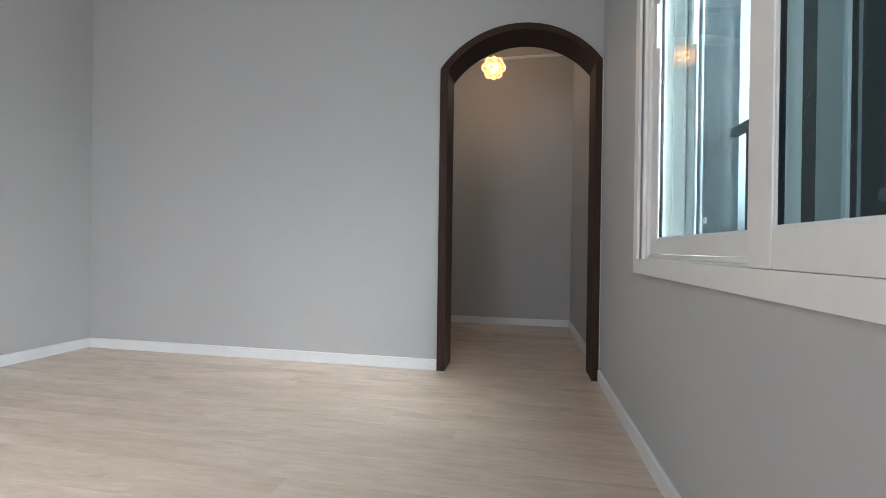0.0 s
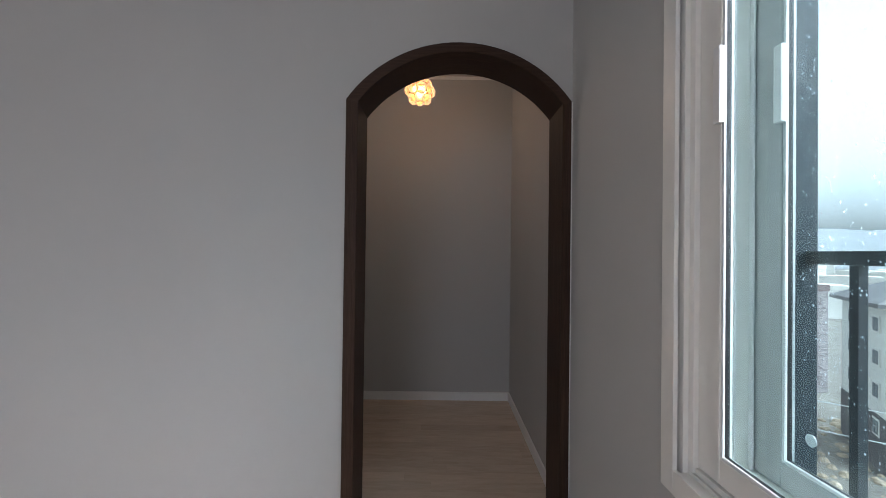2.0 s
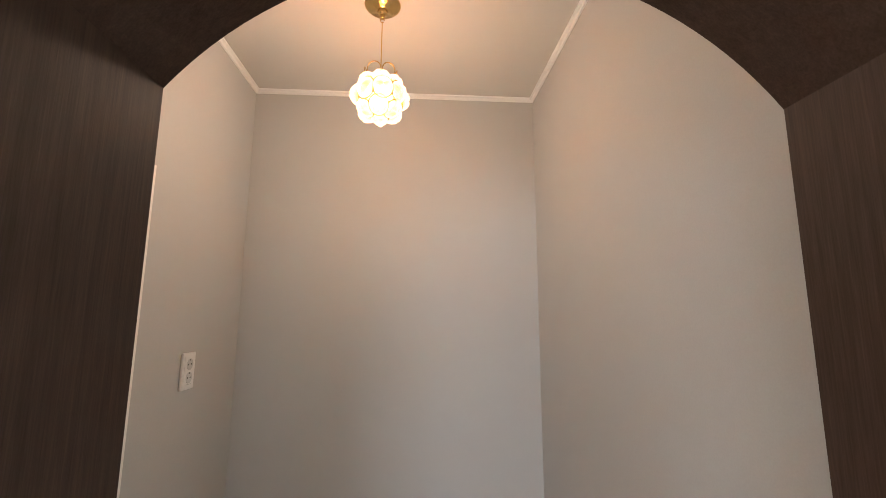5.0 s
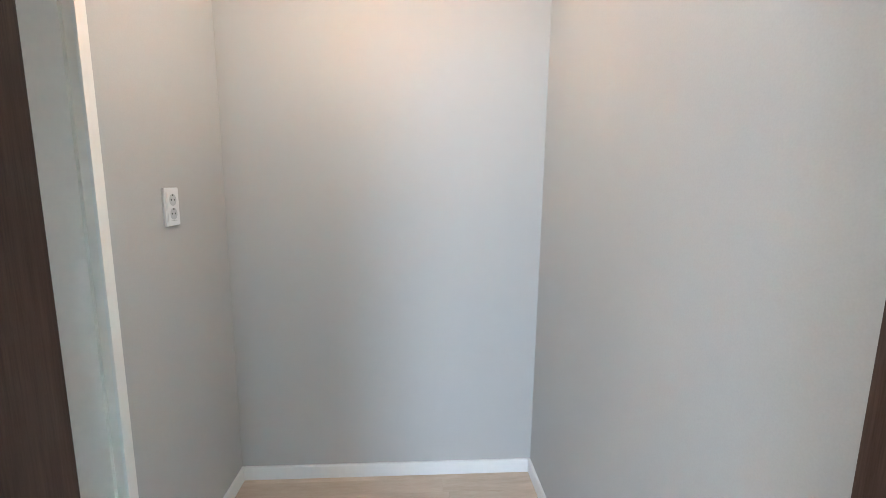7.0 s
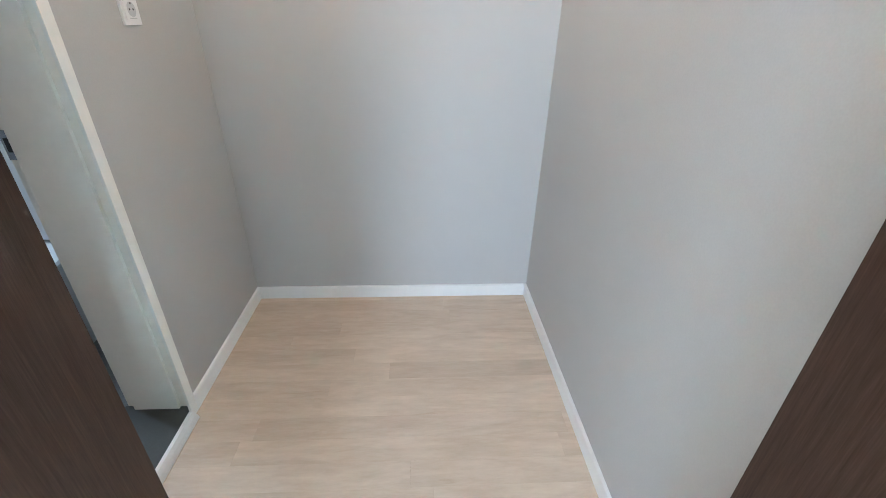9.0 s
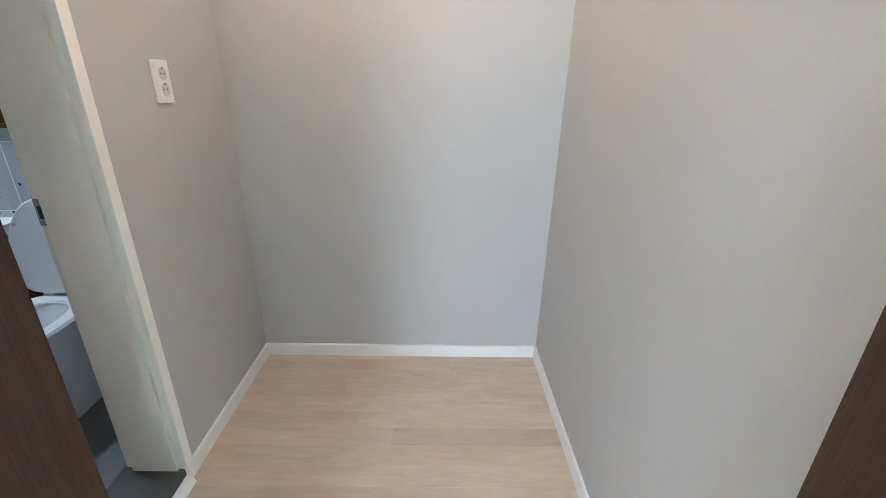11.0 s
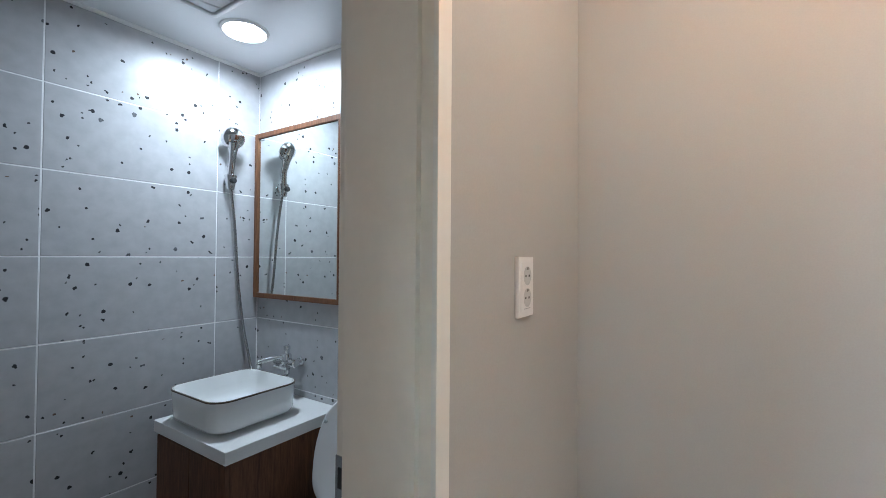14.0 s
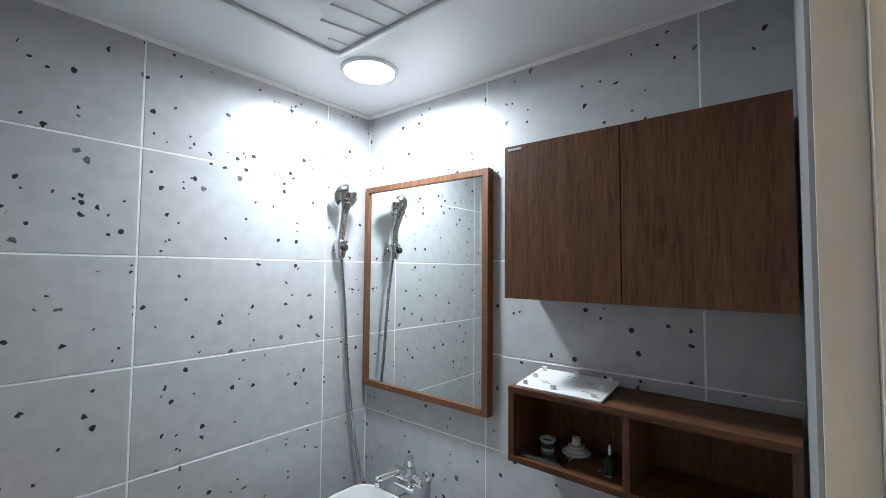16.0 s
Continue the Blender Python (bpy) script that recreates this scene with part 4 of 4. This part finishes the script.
bm = loft([rr(-0.0012, BZ - 0.0045, 0.08), rr(-0.0012, BZ + 0.0015, 0.08), rr(0.003, BZ + 0.0022, 0.08), rr(0.003, BZ - 0.002, 0.08)], cap=False)
part("rim_line", bm, RIM, basin, "worn gold rim line", smooth=True)
part("drain", lathe([(0.026, 0.7790), (0.026, 0.783), (0.019, 0.785), (0.017, 0.782)], (-2.995, 1.595, 0.0)), CHROME, basin, "chrome drain", smooth=True)

# faucet
fx, fy, fz = -3.03, BATH_N, 0.955
fau = thing("basin_faucet", (fx, fy, fz), "chrome wall-mounted basin mixer with a long spout", "faucet")
for dx in (-0.055, 0.055):
    part("wall_rose", lathe([(0.025, -0.001), (0.025, -0.008), (0.020, -0.014), (0.014, -0.016), (0.014, -0.045)], (fx + dx, fy, fz - 0.012), axis="y", steps=24), CHROME, fau, smooth=True)
part("body", tube([(fx - 0.085, fy - 0.055, fz - 0.012), (fx - 0.08, fy - 0.055, fz - 0.012), (fx + 0.08, fy - 0.055, fz - 0.012), (fx + 0.085, fy - 0.055, fz - 0.012)], [0.018, 0.023, 0.023, 0.018], steps=20), CHROME, fau, smooth=True)
part("turret", lathe([(0.024, -0.03), (0.024, 0.026), (0.020, 0.032), (0.013, 0.034), (0.013, 0.052), (0.017, 0.055), (0.017, 0.070), (0.014, 0.074)], (fx + 0.012, fy - 0.058, fz), steps=22), CHROME, fau, smooth=True)
part("lever", box(fx - 0.022, fx + 0.085, fy - 0.118, fy - 0.090, fz - 0.034, fz - 0.016, 0.005), CHROME, fau)
part("lever_hub", lathe([(0.022, -0.060), (0.022, -0.096), (0.018, -0.100)], (fx + 0.03, fy, fz - 0.02), axis="y", steps=20), CHROME, fau, smooth=True)
part("spout", tube(spline([(fx + 0.005, fy - 0.058, fz + 0.012), (fx - 0.022, fy - 0.10, fz + 0.012), (fx - 0.046, fy - 0.152, fz + 0.006), (fx - 0.057, fy - 0.182, fz)], 14), [0.0125] * 12 + [0.0135, 0.0125], steps=16), CHROME, fau, smooth=True)
part("aerator", lathe([(0.011, -0.028), (0.0125, -0.026), (0.0125, -0.008)], (fx - 0.055, fy - 0.175, fz), steps=16), STEEL, fau, smooth=True)
part("diverter", lathe([(0.014, -0.075), (0.014, -0.04), (0.018, -0.034)], (fx + 0.01, fy - 0.055, fz), steps=16), CHROME, fau, smooth=True)

# hand shower
sh = thing("hand_shower", (BATH_W, 1.76, 1.88), "chrome hand shower hung in a wall bracket with a steel hose", "hand shower")
W = BATH_W
hd = Matrix.Translation((W + 0.066, 1.750, 2.132)) @ Matrix.Rotation(radians(-16), 4, "Z") @ Matrix.Rotation(radians(-66), 4, "Y")
bm = lathe([(0.006, -0.034), (0.024, -0.032), (0.045, -0.024), (0.058, -0.010), (0.061, 0.004), (0.059, 0.011), (0.055, 0.0125)], (0, 0, 0), steps=32)
bmesh.ops.transform(bm, matrix=hd, verts=bm.verts[:])
head = part("head", bm, CHROME, sh, smooth=True)
bm = lathe([(0.054, 0.0120), (0.054, 0.014), (0.050, 0.0155), (0.004, 0.016)], (0, 0, 0), steps=28)
bmesh.ops.transform(bm, matrix=hd, verts=bm.verts[:])
part("face", bm, PLASTIC_GREY, head, "grey spray face", smooth=True)
part("handle", tube(spline([(W + 0.070, 1.752, 2.108), (W + 0.058, 1.754, 2.055), (W + 0.044, 1.757, 2.0), (W + 0.040, 1.752, 1.93), (W + 0.038, 1.756, 1.885)], 14), [0.034, 0.029, 0.0245, 0.0215, 0.0200, 0.0190, 0.0185, 0.019, 0.0185, 0.018, 0.0175, 0.017, 0.016, 0.015], steps=16), CHROME, sh, smooth=True)
part("bracket", lathe([(0.024, 0.001), (0.024, 0.008), (0.018, 0.014), (0.014, 0.030)], (W, 1.758, 1.905), axis="x", steps=24), CHROME, sh, smooth=True)
part("cradle", lathe([(0.0165, -0.046), (0.0210, -0.038), (0.0320, 0.030), (0.026, 0.034)], (W + 0.041, 1.755, 1.905), steps=24), CHROME, sh, smooth=True)
part("knob", lathe([(0.015, 0.0), (0.016, 0.022), (0.012, 0.027)], (W + 0.058, 1.752, 1.905), axis="x", steps=16), BLACK, sh)
hose = spline([(W + 0.037, 1.757, 1.885), (W + 0.033, 1.788, 1.65), (W + 0.032, 1.811, 1.36), (W + 0.032, 1.847, 1.10), (W + 0.036, 1.878, 0.94), (W + 0.045, 1.892, 0.86), (W + 0.08, 1.900, 0.81), (-3.16, 1.893, 0.80), (fx + 0.01, fy - 0.055, fz - 0.078)], 240)
part("hose", tube(hose, 0.0068, steps=10, ripple=0.0014), STEEL, sh, "ribbed steel hose", smooth=True)

# mirror
MX0, MX1, MZ0, MZ1, MY = -3.360, -2.647, 1.263, 2.200, 1.912
mir = thing("wall_mirror", ((MX0 + MX1) / 2, BATH_N, MZ0), "rectangular wall mirror in a slim walnut frame", "mirror")
t = 0.026
part("side_rail", prism([(MX0, MZ0), (MX0 + t, MZ0 + t), (MX0 + t, MZ1 - t), (MX0, MZ1)], "y", MY, BATH_N - 0.0005, bevel=0.0015), MIRRORWOOD, mir)
part("side_rail", prism([(MX1, MZ0), (MX1, MZ1), (MX1 - t, MZ1 - t), (MX1 - t, MZ0 + t)], "y", MY, BATH_N - 0.0005, bevel=0.0015), MIRRORWOOD, mir)
part("top_rail", prism([(MX0, MZ1), (MX0 + t, MZ1 - t), (MX1 - t, MZ1 - t), (MX1, MZ1)], "y", MY, BATH_N - 0.0005, bevel=0.0015), MIRRORWOOD, mir)
part("bottom_rail", prism([(MX0, MZ0), (MX1, MZ0), (MX1 - t, MZ0 + t), (MX0 + t, MZ0 + t)], "y", MY, BATH_N - 0.0005, bevel=0.0015), MIRRORWOOD, mir)
part("mirror_glass", box(MX0 + t - 0.004, MX1 - t + 0.004, MY + 0.010, MY + 0.015, MZ0 + t - 0.004, MZ1 - t + 0.004), MIRROR, mir)
part("bevel_strip", box(MX1 - t - 0.014, MX1 - t - 0.012, MY + 0.0092, MY + 0.0102, MZ0 + t, MZ1 - t), PLASTIC_GREY, mir)
part("maker_mark", box(MX0 + t + 0.01, MX0 + t + 0.05, MY + 0.0092, MY + 0.0102, MZ1 - t - 0.016, MZ1 - t - 0.009), PLASTIC_GREY, mir)

# upper cabinet
CX0, CX1, CZ0, CZ1, CY = -2.469, -1.752, 1.724, 2.203, 1.743
cab = thing("wall_cabinet", ((CX0 + CX1) / 2, BATH_N, CZ0), "walnut wall cabinet with two plain closed doors", "wall cabinet")
part("body", box(CX0 + 0.001, CX1, CY + 0.019, BATH_N - 0.0005, CZ0, CZ1), CABWOOD, cab)
mid = -2.111
for x0, x1 in ((CX0, mid - 0.0015), (mid + 0.0015, CX1 + 0.001)):
    part("door", box(x0, x1, CY, CY + 0.018, CZ0 - 0.002, CZ1 + 0.002, 0.0012), CABWOOD, cab)
part("sticker", box(CX0 + 0.012, CX0 + 0.062, CY - 0.0012, CY - 0.0002, CZ1 - 0.014, CZ1 - 0.006), PLASTIC_GREY, cab, "grey maker's sticker")

# open shelf box
NX0, NX1, NZ0, NZ1, NY = -2.446, -1.752, 1.232, 1.455, 1.726
shelf = thing("open_shelf", ((NX0 + NX1) / 2, BATH_N, NZ0), "walnut open wall shelf with two compartments", "shelf")
tk = 0.018
part("top_board", box(NX0, NX1, NY, BATH_N - 0.0005, NZ1 - tk, NZ1, 0.001), CABWOOD_X, shelf)
part("bottom_board", box(NX0, NX1, NY, BATH_N - 0.0005, NZ0, NZ0 + tk, 0.001), CABWOOD_X, shelf)
for x in (NX0 + 0.0005, -2.109, NX1 - tk - 0.0005):
    part("upright", box(x, x + tk, NY + 0.0015, BATH_N - 0.0005, NZ0 + tk, NZ1 - tk), CABWOOD, shelf)
part("back_board", box(NX0 + tk, NX1 - tk, BATH_N - 0.008, BATH_N - 0.001, NZ0 + tk, NZ1 - tk), CABWOOD, shelf)

# loose plastic cover on the shelf
cov = thing("plastic_cover", (-2.3, 1.83, NZ1), "loose white plastic cover plate with upright clips on the shelf", "plastic cover")
part("plate", prism(rounded(-2.425, -2.165, 1.735, 1.905, 0.006, 3), "z", NZ1 + 0.0005, NZ1 + 0.006), PLASTIC, cov)
for x, y in ((-2.40, 1.755), (-2.31, 1.755), (-2.19, 1.755), (-2.40, 1.82), (-2.40, 1.885), (-2.29, 1.885), (-2.19, 1.885), (-2.19, 1.82)):
    part("clip", box(x - 0.007, x + 0.007, y - 0.004, y + 0.004, NZ1 + 0.006, NZ1 + 0.020, 0.0015), PLASTIC, cov)
for x, y in ((-2.36, 1.80), (-2.35, 1.79), (-2.23, 1.84), (-2.24, 1.85), (-2.30, 1.87), (-2.22, 1.78)):
    part("slot", box(x - 0.014, x + 0.014, y - 0.0015, y + 0.0015, NZ1 + 0.0061, NZ1 + 0.0068), PLASTIC_GREY, cov)

cov.location.z += 0.0125
cov.rotation_euler = (radians(7.5), 0, 0)

SZ = NZ0 + tk + 0.0005
gr = thing("drain_grate", (-2.34, 1.80, SZ), "square brushed steel drain grate lying on the shelf", "drain grate")
part("plate", box(-2.405, -2.275, 1.742, 1.872, SZ, SZ + 0.005, 0.0015), STEEL, gr)
part("inner_lip", box(-2.395, -2.285, 1.752, 1.862, SZ + 0.0051, SZ + 0.0066), STEEL, gr)
cup = thing("drain_cup", (-2.36, 1.82, SZ), "small grey plastic drain cup standing on the grate", "drain cup")
part("cup", lathe([(0.020, 0.007), (0.024, 0.008), (0.026, 0.045), (0.030, 0.047), (0.030, 0.052), (0.026, 0.052), (0.023, 0.046), (0.021, 0.014)], (-2.36, 1.82, SZ), steps=24), PLASTIC_GREY, cup, smooth=True)
part("band", lathe([(0.0258, 0.020), (0.0268, 0.021), (0.0268, 0.038), (0.0258, 0.039)], (-2.36, 1.82, SZ), steps=24), BLACK, cup)
trap = thing("drain_trap", (-2.285, 1.86, SZ), "stepped white plastic drain trap fitting on the shelf", "drain trap")
part("flange", lathe([(0.050, 0.008), (0.052, 0.010), (0.052, 0.015), (0.036, 0.019), (0.036, 0.030), (0.032, 0.034)], (-2.285, 1.86, SZ), steps=28), PLASTIC_GREY, trap, smooth=True)
part("collar", lathe([(0.030, 0.0345), (0.030, 0.046), (0.020, 0.050)], (-2.285, 1.86, SZ), steps=28), PLASTIC_GREY, trap, smooth=True)
part("neck", lathe([(0.016, 0.0505), (0.0155, 0.082), (0.012, 0.083), (0.012, 0.07)], (-2.285, 1.86, SZ), steps=24), PLASTIC, trap, smooth=True)
glue = thing("pop_up_waste", (-2.165, 1.80, SZ), "chrome pop-up waste fitting with a black threaded stem", "waste fitting")
part("base_flange", lathe([(0.036, 0.0), (0.038, 0.004), (0.034, 0.008), (0.020, 0.010)], (-2.165, 1.80, SZ), steps=28), CHROME, glue, smooth=True)
part("stem", lathe([(0.018, 0.0102), (0.018, 0.030), (0.022, 0.032), (0.022, 0.045), (0.010, 0.058), (0.006, 0.064)], (-2.165, 1.80, SZ), steps=24), BLACK, glue, smooth=True)
part("tip", lathe([(0.004, 0.0645), (0.0055, 0.085), (0.003, 0.098)], (-2.165, 1.80, SZ), steps=14), PLASTIC, glue, smooth=True)

for ob in (cup, trap, glue):
    ob.scale = (0.8, 0.8, 0.8)
trap.scale.z = 0.62

# toilet
TX, TFZ = -2.385, BATH_FLOOR
toi = thing("toilet", (TX, 1.55, TFZ), "white ceramic toilet with its lid raised", "toilet")


def oval(cx, cy, w, front, back, z, n=32):
    out = []
    for k in range(n):
        a = 2 * math.pi * k / n
        x = w * math.copysign(abs(math.cos(a)) ** 0.85, math.cos(a))
        y = math.sin(a)
        out.append((cx + x, cy + (y * back if y > 0 else y * front), z))
    return out


bm = loft([oval(TX, 1.48, 0.13, 0.26, 0.38, TFZ), oval(TX, 1.48, 0.13, 0.28, 0.38, 0.05), oval(TX, 1.46, 0.17, 0.34, 0.36, 0.25), oval(TX, 1.45, 0.205, 0.39, 0.30, 0.38), oval(TX, 1.45, 0.208, 0.40, 0.30, 0.405), oval(TX, 1.45, 0.155, 0.33, 0.20, 0.408), oval(TX, 1.45, 0.13, 0.28, 0.17, 0.34), oval(TX, 1.46, 0.08, 0.15, 0.12, 0.22)])
part("bowl", bm, CERAMIC, toi, smooth=True)
bm = loft([oval(TX, 1.45, 0.212, 0.405, 0.29, 0.409), oval(TX, 1.45, 0.214, 0.407, 0.29, 0.420), oval(TX, 1.45, 0.205, 0.398, 0.285, 0.430), oval(TX, 1.45, 0.150, 0.325, 0.21, 0.430), oval(TX, 1.45, 0.142, 0.318, 0.20, 0.420), oval(TX, 1.45, 0.142, 0.318, 0.20, 0.410)], cap=False)
part("seat", bm, PLASTIC, toi, smooth=True)
part("tank", prism(rounded(TX - 0.19, TX + 0.19, 1.775, 1.945, 0.03, 5), "z", 0.30, 0.78, bevel=0.004), CERAMIC, toi)


def lid_ring(inset, d):
    loop = []
    for k in range(40):
        a = 2 * math.pi * k / 40
        x = (0.210 - inset) * math.copysign(abs(math.cos(a)) ** (1.0 if a < math.pi else 0.5), math.cos(a))
        z = math.sin(a)
        h = 0.60 + ((0.318 - inset) * z if z > 0 else (0.155 - inset) * math.copysign(abs(z) ** 0.6, z))
        loop.append((TX + x, 1.765 - d - (0.92 - h) * 0.10, h))
    return loop


bm = loft([lid_ring(0.004, 0.0), lid_ring(0.0, 0.006), lid_ring(0.0, 0.016), lid_ring(0.008, 0.022), lid_ring(0.03, 0.020), lid_ring(0.08, 0.019)])
part("lid", bm, PLASTIC, toi, smooth=True)
for dx in (-0.075, 0.075):
    part("hinge", tube([(TX + dx - 0.025, 1.715, 0.436), (TX + dx + 0.025, 1.715, 0.436)], 0.012, steps=12), PLASTIC, toi, smooth=True)
for dx in (-0.13, 0.13):
    part("bumper", lathe([(0.010, 0.0), (0.008, -0.006), (0.004, -0.008)], (TX + dx, 1.716, 0.80), axis="y", steps=12), PLASTIC_GREY, toi)

# ceiling lamp and fan
dl = thing("ceiling_downlight", (-2.985, 1.61, BATH_H), "round lit white LED downlight in the bathroom ceiling", "ceiling light")
part("ring", lathe([(0.108, 0.0), (0.108, -0.004), (0.100, -0.010), (0.094, -0.010), (0.094, -0.004)], (-2.985, 1.61, BATH_H), steps=48), WHITE, dl, smooth=True)
part("diffuser", lathe([(0.0935, -0.004), (0.092, -0.012), (0.070, -0.020), (0.030, -0.0235), (0.004, -0.024)], (-2.985, 1.61, BATH_H), steps=40), LED, dl, smooth=True)
VX0, VX1, VY0, VY1 = -2.985, -2.36, 0.845, 1.470
fan = thing("ceiling_vent", ((VX0 + VX1) / 2, (VY0 + VY1) / 2, BATH_H), "white square ceiling access panel with ribbed sloping faces", "ceiling vent")
VENT = plain("vent_plastic", (0.66, 0.67, 0.68), 0.35, grain=10.0, vary=0.02, bump=0.0)
bm = bmesh.new()
loops = []
for inset, dz in ((0.0, 0.0), (0.0, -0.010), (0.004, -0.013), (0.018, -0.013), (0.022, -0.009), (0.022, -0.002)):
    loops.append([(x, y, BATH_H + dz) for x, y in rounded(VX0 + inset, VX1 - inset, VY0 + inset, VY1 - inset, 0.02, 4)])
part("frame", loft(loops, bm, cap=False), VENT, fan, smooth=True)
bm = bmesh.new()
vc = ((VX0 + VX1) / 2, (VY0 + VY1) / 2)
vi = 0.024
corner = [(VX0 + vi, VY0 + vi), (VX1 - vi, VY0 + vi), (VX1 - vi, VY1 - vi), (VX0 + vi, VY1 - vi)]
lo = [bm.verts.new((x, y, BATH_H - 0.003)) for x, y in corner]
top = [bm.verts.new((vc[0] + (x - vc[0]) * 0.25, vc[1] + (y - vc[1]) * 0.25, BATH_H - 0.034)) for x, y in corner]
bm.faces.new(top)
for i in range(4):
    bm.faces.new((lo[i], lo[(i + 1) % 4], top[(i + 1) % 4], top[i]))
part("panel", bm, VENT, fan)
for i in range(6):
    x = VX0 + 0.09 + i * 0.09
    d = min(x - VX0, VX1 - x, 0.21) - 0.01
    ya, yb, zb = VY1 - 0.027, VY1 - 0.027 - d, BATH_H - 0.003 - 0.031 * d / 0.215
    part("rib", loft([[(x - 0.006, ya, BATH_H - 0.002), (x + 0.006, ya, BATH_H - 0.002), (x + 0.002, ya, BATH_H - 0.0075), (x - 0.002, ya, BATH_H - 0.0075)],
                      [(x - 0.006, yb, zb + 0.002), (x + 0.006, yb, zb + 0.002), (x + 0.002, yb, zb - 0.0045), (x - 0.002, yb, zb - 0.0045)]]), VENT, fan)


# ---- tiles and planks ----
def piece_mesh(name, w, d, h, edge, mat):
    """A slab with chamfered front edges; its face looks along -y, centred."""
    bm = bmesh.new()
    w, h = w / 2, h / 2
    loops = [[(-w, d, -h), (w, d, -h), (w, d, h), (-w, d, h)], [(-w, edge, -h), (w, edge, -h), (w, edge, h), (-w, edge, h)],
             [(-w + edge, 0, -h + edge), (w - edge, 0, -h + edge), (w - edge, 0, h - edge), (-w + edge, 0, h - edge)]]
    me = finish(loft(loops, bm), name)
    me.materials.append(mat)
    return me


tile_meshes = {}


def lay_tile(parent, a0, a1, z0, z1, place):
    j = 0.0024
    w, h = round(a1 - a0 - 2 * j, 4), round(z1 - z0 - 2 * j, 4)
    if (w, h) not in tile_meshes:
        tile_meshes[(w, h)] = piece_mesh("tile", w, 0.006, h, 0.0016, TILE)
    ob = new("tile", tile_meshes[(w, h)])
    ob.parent = parent
    ob.matrix_basis = place((a0 + a1) / 2, (z0 + z1) / 2)


rows = [BATH_FLOOR, 0.085] + [0.437 + 0.352 * i for i in range(6)] + [BATH_H]
rng = random.Random(21)
for z0, z1 in zip(rows, rows[1:]):
    for a0, a1 in ((BATH_S, 0.286), (0.286, 0.996), (0.996, 1.705), (1.705, BATH_N)):
        lay_tile(bath_w, a0, a1, z0, z1, lambda a, z: pose(BATH_W + rng.uniform(0, 0.0004), a, z, 0, 0, 90))
    for a0, a1 in ((BATH_W, -2.679), (-2.679, -1.954), (-1.954, BATH_E)):
        lay_tile(bath_n, a0, a1, z0, z1, lambda a, z: pose(a, BATH_N - rng.uniform(0, 0.0004), z))

plank_meshes = {}


def lay_planks(parent, x0, x1, y0, y1, width, seed):
    r = random.Random(seed)
    y = y0
    while y < y1 - 0.005:
        w = min(width, y1 - y)
        x = x0 - r.uniform(0.05, 1.15)
        while x < x1 - 0.005:
            a, b = max(x, x0), min(x + 1.2, x1)
            if b - a > 0.02:
                key = (round(b - a, 3), round(w, 3))
                if key not in plank_meshes:
                    plank_meshes[key] = piece_mesh("plank", key[0] - 0.0002, 0.010, key[1] - 0.0002, 0.0002, FLOORWOOD)
                ob = new("plank", plank_meshes[key])
                ob.parent = parent
                ob.matrix_basis = pose((a + b) / 2, y + w / 2, r.uniform(-0.0002, 0.0), -90)
            x += 1.2
        y += width


lay_planks(floor, LEFT, 0.0, BACK, 0.1, 0.1, 5)
lay_planks(floor_alcove, -1.478, ALC_E, 0.1, ALC_N, 0.1, 6)
